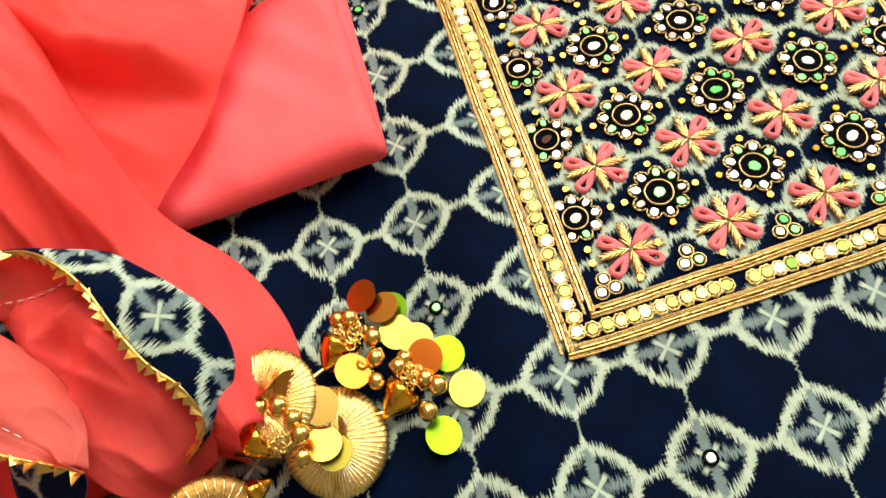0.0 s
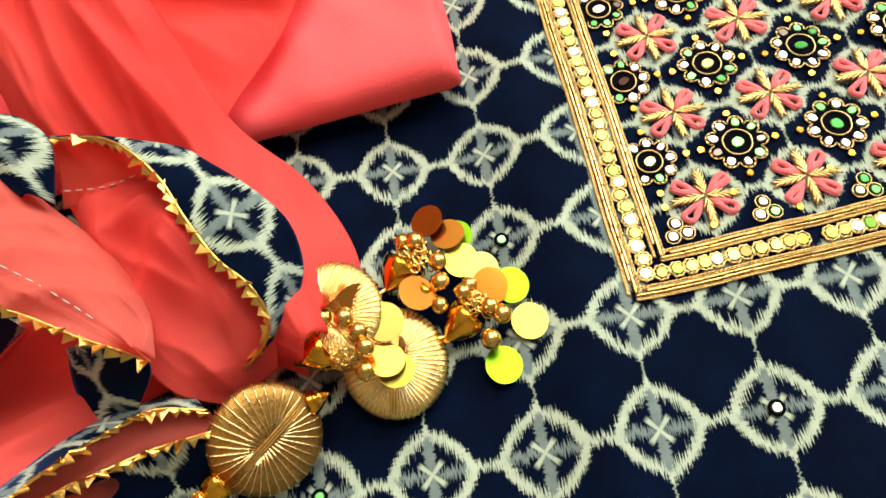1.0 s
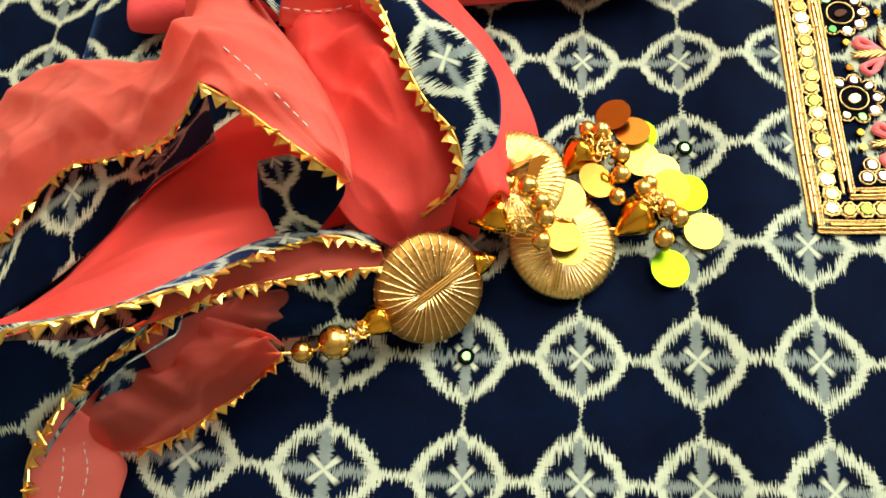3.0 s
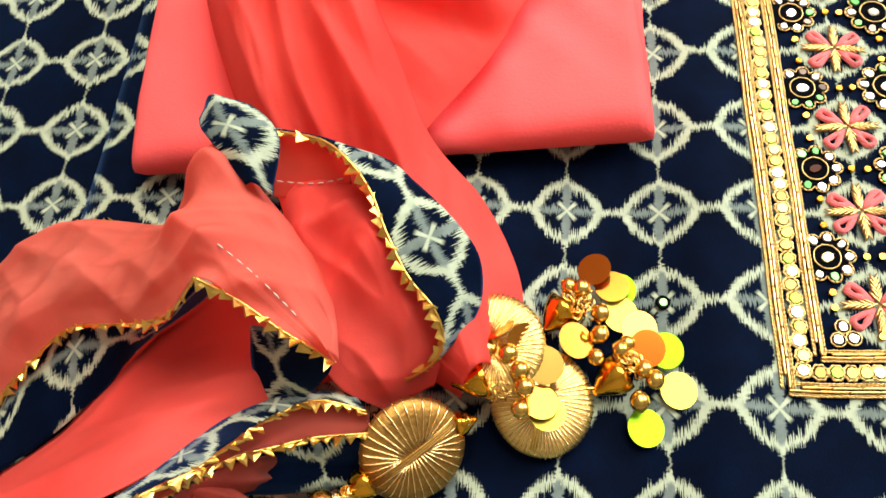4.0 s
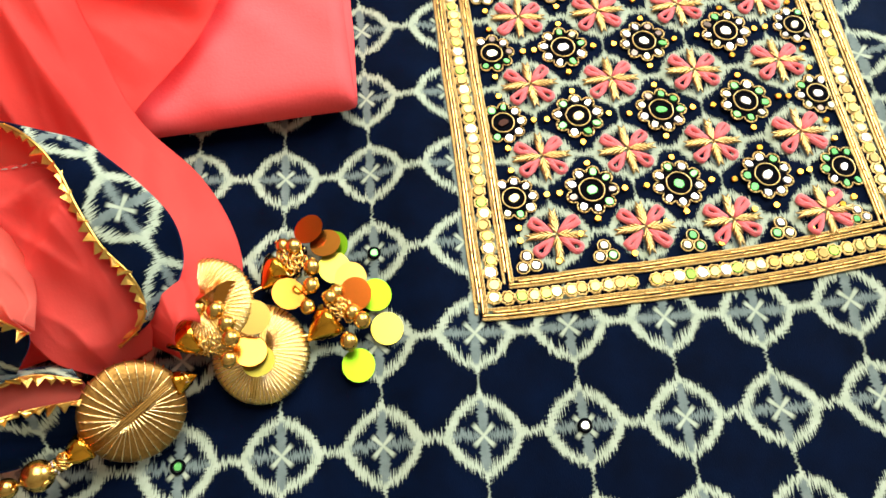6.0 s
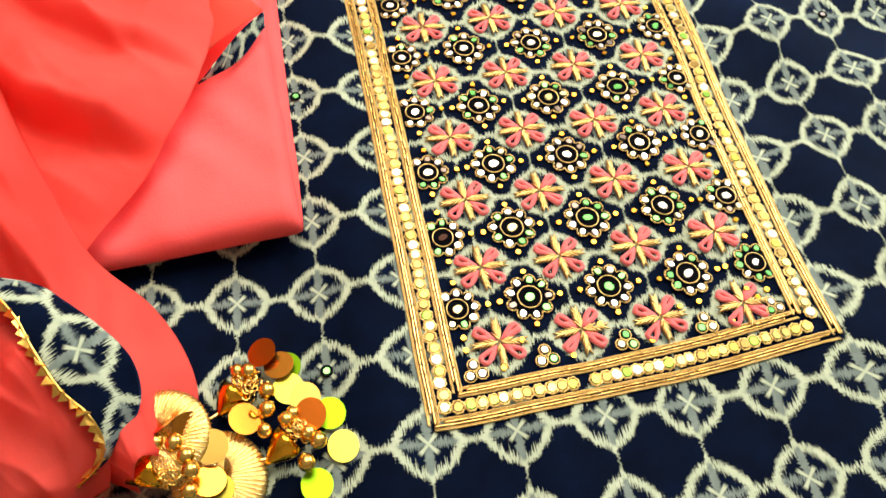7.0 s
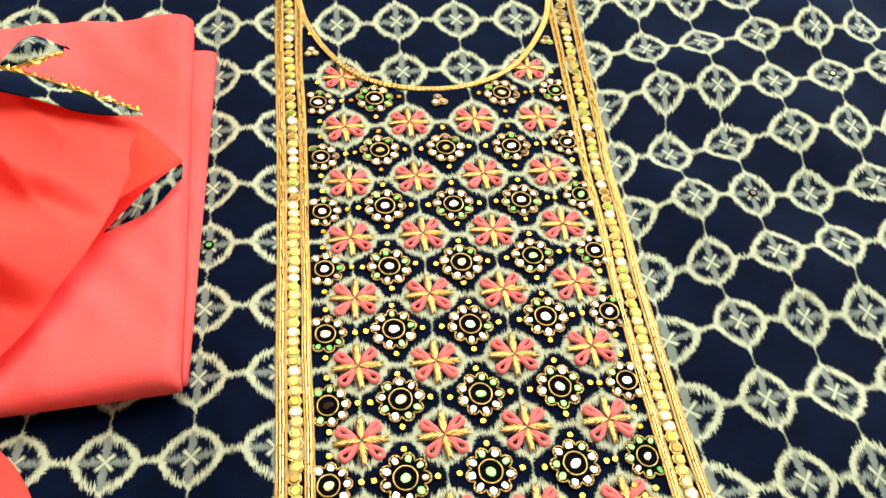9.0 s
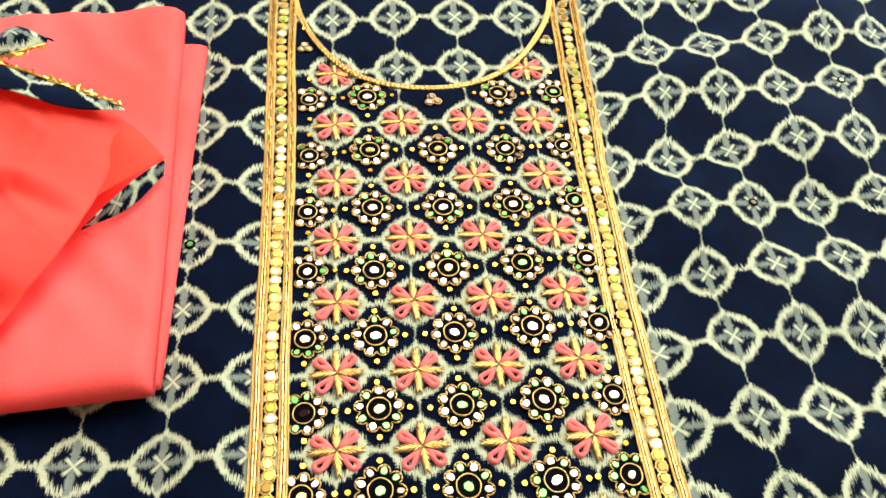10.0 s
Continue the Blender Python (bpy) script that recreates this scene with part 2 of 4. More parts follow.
def braid(bm, pts, offsets, step, r, lift):
    """Rows of slanting stitches along a line of points, couched side by side."""
    for k, off in enumerate(offsets):
        for i in range((k * step) // len(offsets) if step > 1 else 0, len(pts) - max(step, 1), max(step, 1)):
            d = (pts[i + max(step, 1)] - pts[i])
            s = Vector((-d.y, d.x, 0)).normalized()
            wob = random.uniform(-0.15, 0.15) * r
            slant = r * (0.45 if (k % 2) else -0.45) * (0.0 if step > 1 else 3.4)
            gap = 0.004 if step > 1 else 0.16
            p = pts[i] - d * gap + s * (off - slant * 0.5 + wob)
            q = pts[i + max(step, 1)] + d * gap + s * (off + slant * 0.5 + wob)
            p, q = p + Vector((0, 0, lift)), q + Vector((0, 0, lift + random.uniform(-0.1, 0.25) * r))
            if step > 1:
                tube(bm, [p, p.lerp(q, 0.06), p.lerp(q, 0.94), q], [r * 0.88, r, r, r * 0.88], 6)
            else:
                stitch(bm, p, q, r)


# ---- room ----
def slab_structure(name, dims, mat):
    bm = bmesh.new()
    box(bm, *dims)
    return tagged(part(name, bm, mat, None, smooth=False), kind="structure")


slab_structure("floor", (-2.2, -2.2, -0.62, 2.2, 2.2, -0.5), FLOOR)
slab_structure("ceiling", (-2.2, -2.2, 2.0, 2.2, 2.2, 2.1), CEIL)
slab_structure("wall_north", (-2.2, 2.2, -0.5, 2.2, 2.3, 2.0), WALL)
slab_structure("wall_south", (-2.2, -2.3, -0.5, 2.2, -2.2, 2.0), WALL)
slab_structure("wall_east", (2.2, -2.2, -0.5, 2.3, 2.2, 2.0), WALL)
slab_structure("wall_west", (-2.3, -2.2, -0.5, -2.2, 2.2, 2.0), WALL)
bm = bmesh.new()
box(bm, -0.75, -0.75, -0.5, 0.95, 1.05, -0.012)
bmesh.ops.bevel(bm, geom=bm.edges[:], offset=0.02, segments=2, affect="EDGES")
tagged(part("bed_platform", bm, WALL, None), "plain bed base under the spread garment", "bed")


# ---- kurta: printed cloth ----
def bend(c, u, v):
    """A gentle cubic bend of the print's lattice."""
    return c[0] + c[1] * u + c[2] * v + c[3] * u * v + c[4] * v * v + c[5] * u * u + c[6] * v ** 3 + c[7] * u * v * v + c[8] * u * u * v


BEND_X = (0.0004744, 0.0345441, 0.0034367, -0.0003353, -0.0001516, 0.0001365, 0.0000049, 0.0000498, 0.0000443)
BEND_Y = (-0.0027185, -0.0026957, 0.0362626, 0.0001674, -0.000839, -0.0000096, 0.0001116, -0.0000081, 0.0000236)


def K(u, v, h=0.0):
    """A place on the spread kurta: u, v count the print's rosettes, h is height over the cloth."""
    uc, vc = min(max(u, -3.0), 9.0), min(max(v, 0.0), 9.5)
    x = bend(BEND_X, uc, vc) + 0.0357 * (u - uc) + (0.0035 if v < 0 else 0.0015) * (v - vc)
    y = bend(BEND_Y, uc, vc) - 0.0011 * (u - uc) + (0.0360 if v < 0 else 0.0370) * (v - vc)
    x += 0.0008 * noise.noise(Vector((u * 1.1, v * 1.1, 3.3)))
    y += 0.0008 * noise.noise(Vector((u * 0.9, v * 0.9, 8.3)))
    if u < -3:
        s = min((-3 - u) / 2.5, 1.0)
        s = s * s * (3 - 2 * s)
        x, y = x - 0.0109 * s, y + 0.0085 * s
    z = 0.0006 * math.sin(1.7 * u + 0.6 * v) + 0.0005 * math.sin(0.9 * v - 2.1 * u)
    z += 0.0022 * noise.noise(Vector((u * 0.7, v * 0.45, 1.5))) + 0.0010 * (0.5 - abs(noise.noise(Vector((u * 1.5 + v * 0.3, v * 0.6, 4.5)))))
    z += 0.0030 * math.exp(-((u + 0.45) / 0.40) ** 2) - 0.0012 * math.exp(-((u + 1.3) / 0.5) ** 2)
    if u > 4.7:
        s = min(u - 4.7, 1.0)
        s = s * s * (3 - 2 * s)
        p, q = min(u, 10.0) - 6, min(max(v, 0.0), 9.0) - 5
        r6, r7 = math.exp(-((v - 6) / 0.6) ** 2), math.exp(-((v - 7) / 0.6) ** 2)
        x += s * (0.00054 - 0.0032 * p - 0.00054 * q + 0.00008 * p * q + 0.00043 * p * p + 0.00017 * q * q + 0.0029 * r7 - 0.0032 * r6)
        y += s * (0.0093 + 0.0020 * p + 0.00095 * q + 0.00032 * p * q - 0.00033 * p * p - 0.00031 * q * q + 0.0042 * r7 - 0.0016 * r6)
        z += s * (0.0030 * math.sin(3.0 * v - 1.3 * u + 0.5) + 0.0016 * math.sin(2.1 * v + 1.7 * u))
    return Vector((x, y, z + h))


def turn(u, v, h=0.0, spin=0.0, tilt=0.0, size=1.0):
    return Matrix.Translation(K(u, v, h)) @ Euler((random.uniform(-tilt, tilt), random.uniform(-tilt, tilt), spin - 0.03)).to_matrix().to_4x4() @ Matrix.Scale(size, 4)


def spread_cloth(u0, u1, v0, v1, per, shift, drop):
    bm = bmesh.new()
    layer = bm.loops.layers.uv.new("UVMap")
    nu, nv = int((u1 - u0) * per), int((v1 - v0) * per)
    vs = [[bm.verts.new(K(u0 + (u1 - u0) * i / nu, v0 + (v1 - v0) * j / nv, drop)) for j in range(nv + 1)] for i in range(nu + 1)]
    for i in range(nu):
        for j in range(nv):
            f = bm.faces.new((vs[i][j], vs[i + 1][j], vs[i + 1][j + 1], vs[i][j + 1]))
            for loop, (a, c) in zip(f.loops, ((i, j), (i + 1, j), (i + 1, j + 1), (i, j + 1))):
                loop[layer].uv = (u0 + (u1 - u0) * a / nu + shift[0], v0 + (v1 - v0) * c / nv + shift[1])
    return bm


kurta = tagged(new("kurta"), "navy ikat-printed cotton kurta spread flat, with gold embroidered yoke", "kurta")
body = part("body", spread_cloth(-6.9, 17, -7, 16, 7, (0, 0), 0.0), IKAT, kurta)
side = part("side_panel", spread_cloth(-16, -6.6, -7, 16, 5, (0.35, 0.0), -0.0025), IKAT, kurta)
for ob in (body, side):
    mod = ob.modifiers.new("thickness", "SOLIDIFY")
    mod.thickness, mod.offset = 0.0008, -1


# ---- kurta: yoke embroidery ----
def edge_left(v): return 0.03 - 0.022 * v + 0.0017 * v * v
def edge_right(v): return 4.99 - 0.030 * v + 0.0033 * v * v
def edge_low(u): return 0.12 + 0.010 * u + 0.0085 * u * u


def k_line(f, n):
    return [K(*f(i / n), 0.0004) for i in range(n + 1)]


TOP = 11.5
P = 0.0357
sides = {
    "left": lambda off: (lambda t: (edge_left(edge_low(0) + (TOP - edge_low(0)) * t) + off, edge_low(0) + off + (TOP - edge_low(0)) * t)),
    "right": lambda off: (lambda t: (edge_right(edge_low(5) + (TOP - edge_low(5)) * t) - off, edge_low(5) + off + (TOP - edge_low(5)) * t)),
    "low": lambda off: (lambda t: (0.03 + off + (4.95 - 2 * off) * t, edge_low(5 * t) + off)),
}
for key in ("left", "right", "low"):
    for off, half in ((0.065, 0.0021), (0.385, 0.0018)):
        n = 280 if key != "low" else 124
        line = k_line(sides[key](off), n)
        bm = bmesh.new()
        braid(bm, line, (-half, half), 0, 0.00036, 0.0004)
        braid(bm, line, (-half + 0.0006, half - 0.0006), 0, 0.00022, 0.0003)
        strip = tagged(part("zari_braid", bm, ZARI, kurta), "couched gold zari braid", kind="stuff")
        bm = bmesh.new()
        braid(bm, line, (-0.0006, 0.0006), 7, 0.00054, 0.0005)
        tagged(part("bugle_trim", bm, BUGLE, strip), "rows of long gold bugle beads", kind="stuff")


def disc_mesh(name, r, thick, mat, sides_n=12, wobble=0.0):
    bm = bmesh.new()
    rr = [r * (1 + random.uniform(-wobble, wobble)) for _ in range(sides_n)]
    ring = lambda s, z: [bm.verts.new((rr[k] * s * math.cos(6.2832 * k / sides_n), rr[k] * s * math.sin(6.2832 * k / sides_n), z)) for k in range(sides_n)]
    a, b, c = ring(1, 0), ring(1, thick * 0.7), ring(0.86, thick)
    for p, q in ((a, b), (b, c)):
        for k in range(sides_n):
            bm.faces.new((p[k], p[(k + 1) % sides_n], q[(k + 1) % sides_n], q[k]))
    bm.faces.new(c)
    return mesh_of(name, bm, mat, smooth=False)


def ring_mesh(name, r, thick, mat, n=14, wob=0.12):
    bm = bmesh.new()
    pts = [Vector((r * (1 + random.uniform(-wob, wob) * 0.4) * math.cos(6.2832 * k / n), r * (1 + random.uniform(-wob, wob) * 0.4) * math.sin(6.2832 * k / n), thick * random.uniform(0.8, 1.3))) for k in range(n)]
    tube(bm, pts, thick, 5, True)
    return mesh_of(name, bm, mat)


def scallop_ring(name, r, thick, lobes, mat):
    """A thread ring couched in little loops round a mirror."""
    bm = bmesh.new()
    for grow, lift in ((1.0, 1.0), (0.90, 1.5)):
        n = lobes * 4
        pts = [Vector((r * grow * (1 + 0.09 * math.cos(lobes * 6.2832 * k / n) + random.uniform(-0.03, 0.03)) * math.cos(6.2832 * k / n),
                       r * grow * (1 + 0.09 * math.cos(lobes * 6.2832 * k / n) + random.uniform(-0.03, 0.03)) * math.sin(6.2832 * k / n), thick * lift * random.uniform(0.8, 1.3))) for k in range(n)]
        tube(bm, pts, thick, 4, True)
    return mesh_of(name, bm, mat)


edge_chip = [disc_mesh("border_mirror", 0.0021, 0.0009, CHIP_EDGE, 7, 0.10) for _ in range(4)]
edge_ring = [scallop_ring("thread_ring", 0.00265, 0.00027, 8, ZARI) for _ in range(4)]
for key, n in (("left", 82), ("right", 82), ("low", 34)):
    f = sides[key](0.225)
    for i in range(n):
        if key != "left" and i == 0:
            continue
        u, v = f((i + 0.1) / n)
        if random.random() < 0.004:
            continue
        k = random.randrange(4)
        ob = put("mirror", edge_chip[k], turn(u + random.uniform(-0.015, 0.015), v, 0.0008, random.uniform(0, 6), 0.09), kurta)
        put("thread_ring", edge_ring[k], Matrix.Identity(4), ob)


def petal_mesh(open_slit):
    """A padded satin-stitch loop, drop-shaped, with a slit in the middle."""
    bm = bmesh.new()
    n, loops = 16, []
    for x0, x1, wide, z in ((0.0010, 0.0115, 0.0030, 0.0001), (0.0014, 0.0112, 0.0027, 0.0008), (0.0040, 0.0106, open_slit * 0.5 + 0.0012, 0.0013), (0.0062, 0.0098, open_slit, 0.0009), (0.0064, 0.0096, open_slit * 0.7, 0.0002)):
        ring = []
        for k in range(n):
            t = 6.2832 * k / n
            e = math.cos(t)
            x = (x0 + x1) / 2 - (x1 - x0) / 2 * (abs(e) ** 0.8) * (1 if e > 0 else -1)
            y = wide * (abs(math.sin(t)) ** 0.75) * (1 if math.sin(t) > 0 else -1) * (0.30 + 0.70 * (x - x0) / (x1 - x0))
            ring.append(bm.verts.new((x + random.uniform(-1, 1) * 0.00015, y + random.uniform(-1, 1) * 0.00015, z)))
        loops.append(ring)
    for a, b in zip(loops, loops[1:]):
        for k in range(n):
            bm.faces.new((a[k], b[k], b[(k + 1) % n], a[(k + 1) % n]))
    bmesh.ops.recalc_face_normals(bm, faces=bm.faces[:])
    if sum(f.normal.z for f in bm.faces) < 0:
        bmesh.ops.reverse_faces(bm, faces=bm.faces[:])
    return mesh_of("petal", bm, ROSE)


def cord_cross():
    """Four leaf-shaped arms of plump gold cords laid slanting, side by side."""
    bm = bmesh.new()
    for arm in range(4):
        a = arm * math.pi / 2 + random.uniform(-0.06, 0.06)
        d, s = Vector((math.cos(a), math.sin(a), 0)), Vector((-math.sin(a), math.cos(a), 0))
        length = 0.0120 if arm % 2 == 0 else 0.0112
        for i in range(5):
            t0 = 0.02 + 0.15 * i
            for side_k in (-1, 1):
                reach = min(0.0046, length * (1.02 - t0))
                p = d * (length * t0) - s * (0.0005 * side_k) + Vector((0, 0, 0.0016 - 0.0006 * t0))
                q = p + d * reach + s * (side_k * random.uniform(0.0021, 0.0029) * (1 - 0.5 * t0)) - Vector((0, 0, 0.0005))
                stitch(bm, p, q, random.uniform(0.00042, 0.00055))
    return mesh_of("flower", bm, ZARI)


PETAL, CROSS = [petal_mesh(0.0003), petal_mesh(0.0007), petal_mesh(0.0012)], [cord_cross(), cord_cross()]


def flower(u, v, size=1.0):
    spin = random.uniform(-0.08, 0.08)
    ob = put("flower", random.choice(CROSS), turn(u, v, 0.0003, spin, 0.02, size), kurta)
    tagged(ob, "gold cord cross with rose silk petals")
    for k in range(4):
        m = Euler((0, random.uniform(-0.05, 0.02), math.radians((40, 140, 220, 320)[k]) + random.uniform(-0.09, 0.09))).to_matrix().to_4x4()
        put("petal", PETAL[2 if k > 1 and random.random() < 0.8 else random.randrange(2)], m @ Matrix.Diagonal((1.03, 1.22, 1.15, 1)), ob)


LOBES = 9


def mandala_mesh(skip=()):
    """Black felt ground with a stitched gold ring and a scalloped double gold outline."""
    bm = bmesh.new()
    n = 36
    rim = [0.0088 + 0.0016 * abs(math.cos(LOBES * math.pi * k / n)) for k in range(n)]
    ring = [bm.verts.new((rim[k] * math.cos(6.2832 * k / n), rim[k] * math.sin(6.2832 * k / n), 0.0004)) for k in range(n)]
    mid = bm.verts.new((0, 0, 0.0007))
    for k in range(n):
        bm.faces.new((mid, ring[k], ring[(k + 1) % n])).material_index = 1
    tube(bm, [Vector((0.0049 * (1 + random.uniform(-0.03, 0.03)) * math.cos(6.2832 * k / 18), 0.0049 * math.sin(6.2832 * k / 18), 0.0011 + 0.0001 * (k % 2))) for k in range(18)], 0.00030, 5, True)
    for k in range(LOBES):
        if k in skip:
            continue
        c = 6.2832 * k / LOBES
        cx, cy = 0.0079 * math.cos(c), 0.0079 * math.sin(c)
        arc = [Vector((cx + 0.0026 * math.cos(c + t), cy + 0.0026 * math.sin(c + t), 0.0009)) for t in (-1.75, -1.05, -0.35, 0.35, 1.05, 1.75)]
        for p, q in zip(arc, arc[1:]):
            stitch(bm, p, q, 0.00024)
            stitch(bm, p * 0.962, q * 0.962, 0.00018)
    return mesh_of("mandala", bm, [ZARI, BLACK])


MANDALA = {skip: mandala_mesh(skip) for skip in ((), (4, 5), (0, 8))}
SMALL = [disc_mesh("petal_mirror", 0.00178, 0.0009, CHIP, 8, 0.12) for _ in range(3)]
MID = [disc_mesh("centre_mirror", 0.0021, 0.0010, CHIP_MID, 9, 0.10) for _ in range(2)]
STUD_ME = disc_mesh("stud", 0.00135, 0.0011, STUD, 8, 0.05)


def mandala(u, v, skip=(), size=1.0):
    spin = 0.35 if skip == (0, 8) else random.uniform(-0.3, 0.3) if not skip else 0.0
    ob = put("mandala", MANDALA[skip], turn(u, v, 0.0003, spin, 0.02, size), kurta)
    tagged(ob, "gold-outlined medallion with mirror chips on black")
    put("centre_mirror", random.choice(MID), Matrix.Translation((0, 0, 0.0004)) @ Euler((random.uniform(-0.08, 0.08), random.uniform(-0.08, 0.08), random.uniform(-0.5, 0.5))).to_matrix().to_4x4() @ Matrix.Diagonal((random.uniform(1.05, 1.3), random.uniform(0.85, 1.05), 1, 1)), ob)
    for k in range(LOBES):
        if k in skip:
            continue
        c = 6.2832 * k / LOBES
        put("petal_mirror", random.choice(SMALL), Matrix.Translation((0.0079 * math.cos(c), 0.0079 * math.sin(c), 0.0003)) @ Euler((random.uniform(-0.1, 0.1), random.uniform(-0.1, 0.1), c)).to_matrix().to_4x4() @ Matrix.Diagonal((random.uniform(0.9, 1.12), random.uniform(0.75, 0.98), 1, 1)), ob)


def trefoil_mesh():
    bm = bmesh.new()
    for k in range(3):
        c = math.pi / 2 + 6.2832 * k / 3
        pts = [Vector((0.0030 * math.cos(c) + 0.0026 * math.cos(6.2832 * j / 9), 0.0030 * math.sin(c) + 0.0026 * math.sin(6.2832 * j / 9), 0.0007)) for j in range(9)]
        tube(bm, pts, 0.00028, 5, True)
    r = [bm.verts.new((0.0046 * math.cos(6.2832 * k / 12), 0.0046 * math.sin(6.2832 * k / 12), 0.0004)) for k in range(12)]
    bm.faces.new(r).material_index = 1
    return mesh_of("trefoil", bm, [ZARI, BLACK])


TREFOIL = trefoil_mesh()


def trefoil(u, v, size=1.0):
    ob = put("trefoil", TREFOIL, turn(u, v, 0.0003, random.uniform(-0.2, 0.2), 0.02, size), kurta)
    for k in range(3):
        c = math.pi / 2 + 6.2832 * k / 3
        put("petal_mirror", SMALL[k], Matrix.Translation((0.0030 * math.cos(c), 0.0030 * math.sin(c), 0.0004)) @ Euler((0.05, random.uniform(-0.08, 0.08), c)).to_matrix().to_4x4(), ob)


def stud(u, v):
    put("stud", STUD_ME, turn(u + random.uniform(-0.015, 0.015), v + random.uniform(-0.015, 0.015), 0.0004, random.uniform(0, 6), 0.1), kurta)


for j in range(1, 8):
    for i in range(1, 5):
        flower(i, j)
flower(1.02, 7.95, 0.95)
flower(4.0, 7.97, 0.95)
for j in range(1, 8):
    v = j + 0.5
    for i in range(5):
        u = (0.61, 1.5, 2.5, 3.5, 4.36)[i]
        if j == 7 and i == 2:
            trefoil(u, v - 0.12, 0.9)
            continue
        mandala(u, v, ((4, 5), (), (), (), (0, 8))[i], 1.02 if 0 < i < 4 else 0.92)
        for du, dv in ((0.37, 0), (-0.37, 0), (0, 0.36), (0, -0.36)):
            if (i == 0 and du < 0) or (i == 4 and du > 0) or (j == 7 and dv > 0 and 0 < i < 4):
                continue
            stud(u + du, v + dv)
for i, u in enumerate((0.66, 1.5, 2.5, 3.5, 4.36)):
    trefoil(u, edge_low(u) + 0.58, 0.95 if i < 4 else 0.8)
    stud(u + 0.32 if i < 4 else 4.22, edge_low(u) + (0.56 if i < 4 else 0.74))
    stud(u - 0.24 if i else 0.60, edge_low(u) + 0.84)
trefoil(0.56, 8.45, 0.8)
trefoil(4.40, 8.5, 0.8)
stud(0.52, 8.8)
stud(4.46, 8.85)
# neckline cord
bm = bmesh.new()
neck = spline([(0.034, 0.400, 0.001), (0.0375, 0.362, 0.001), (0.0415, 0.334, 0.001), (0.053, 0.305, 0.001), (0.071, 0.283, 0.001), (0.098, 0.272, 0.001), (0.130, 0.272, 0.001), (0.157, 0.284, 0.001), (0.179, 0.308, 0.001), (0.195, 0.338, 0.001), (0.207, 0.385, 0.001)], 120)
braid(bm, neck, (-0.0012, -0.0002, 0.0008), 0, 0.0007, 0.0008)
tagged(part("neckline_cord", bm, ZARI, kurta), "gold cord edging the round neckline", kind="stuff")
# lone mirrors in a few rosettes
LONE = disc_mesh("lone_mirror", 0.0016, 0.0009, CHIP, 8, 0.1)
lone_ring = ring_mesh("lone_ring", 0.0021, 0.0005, BLACK)
for u, v in ((-1, 1), (1, -1), (-3, -1), (7, 5), (7, 9), (9, 7), (-1, 5)):
    ob = put("lone_mirror", LONE, turn(u, v, 0.0004, 0, 0.05), kurta)
    put("thread_ring", lone_ring, Matrix.Identity(4), ob)


# ---- pink folded cloth ----
def folded_layer(x0, x1, y0, y1, z0, z1, seed, skew=0.0):
    """One folded layer: rounded at the folds, slightly creased."""
    bm = bmesh.new()
    r = (z1 - z0) / 2
    prof = [(y0 + r - r * math.cos(a), (z0 + z1) / 2 - r * math.sin(a)) for a in [math.pi / 2 - math.pi * k / 8 for k in range(1, 8)]]
    prof = [(y0 + r, z0)] + prof + [(y0 + r + (y1 - y0 - 2 * r) * k / 40, z1) for k in range(41)]
    prof += [(y1 - r + r * math.sin(math.pi * k / 8), (z0 + z1) / 2 + r * math.cos(math.pi * k / 8)) for k in range(1, 8)] + [(y1 - r, z0)]
    n, rings = 60, []
    for i in range(n + 1):
        t = i / n
        e = min(t, 1 - t) * n
        pinch = 1 - 0.55 * max(0.0, 1 - e / 1.5) ** 2
        ring = []
        for y, z in prof:
            x = x0 + (x1 + skew * (y - y0) / (y1 - y0) - x0) * t
            w = noise.noise(Vector((x * 13, y * 13, seed))) * 0.0045 + (0.5 - abs(noise.noise(Vector((x * 34 + y * 18, y * 20, seed + 3))))) * 0.0040 - 0.0014
            zz = (z0 + z1) / 2 + (z - (z0 + z1) / 2) * pinch + (w if z > (z0 + z1) / 2 else 0)
            ring.append(bm.verts.new((x + noise.noise(Vector((0, y * 20, seed + 9))) * 0.0018, y + noise.noise(Vector((x * 12, 7, seed))) * 0.0025, max(zz, z0))))
        rings.append(ring)
    for a, b in zip(rings, rings[1:]):
        for k in range(len(prof)):
            kk = (k + 1) % len(prof)
            bm.faces.new((a[k], a[kk], b[kk], b[k]))
    bm.faces.new(rings[0]), bm.faces.new(rings[-1][::-1])
    bmesh.ops.recalc_face_normals(bm, faces=bm.faces[:])
    return bm


stack = tagged(new("folded_cloth"), "pink cotton cloth folded into a flat pack on the kurta", "cloth")
stack.location = (0.0012, 0.0022, 0.0)
part("lower_fold", folded_layer(-0.221, -0.029, 0.096, 0.306, 0.0005, 0.009, 2.0, 0.015), PINK, stack)
part("upper_fold", folded_layer(-0.221, -0.030, 0.090, 0.326, 0.0040, 0.021, 6.0, 0.005), PINK, stack)

# ---- dupatta ----
dupatta = tagged(new("dupatta"), "coral chiffon dupatta with ikat border and gold lace, lying crumpled", "scarf")
dupatta.location = (0.0, 0.0028, 0.002)


PRINT = 0.0325  # one rosette of the narrow border print


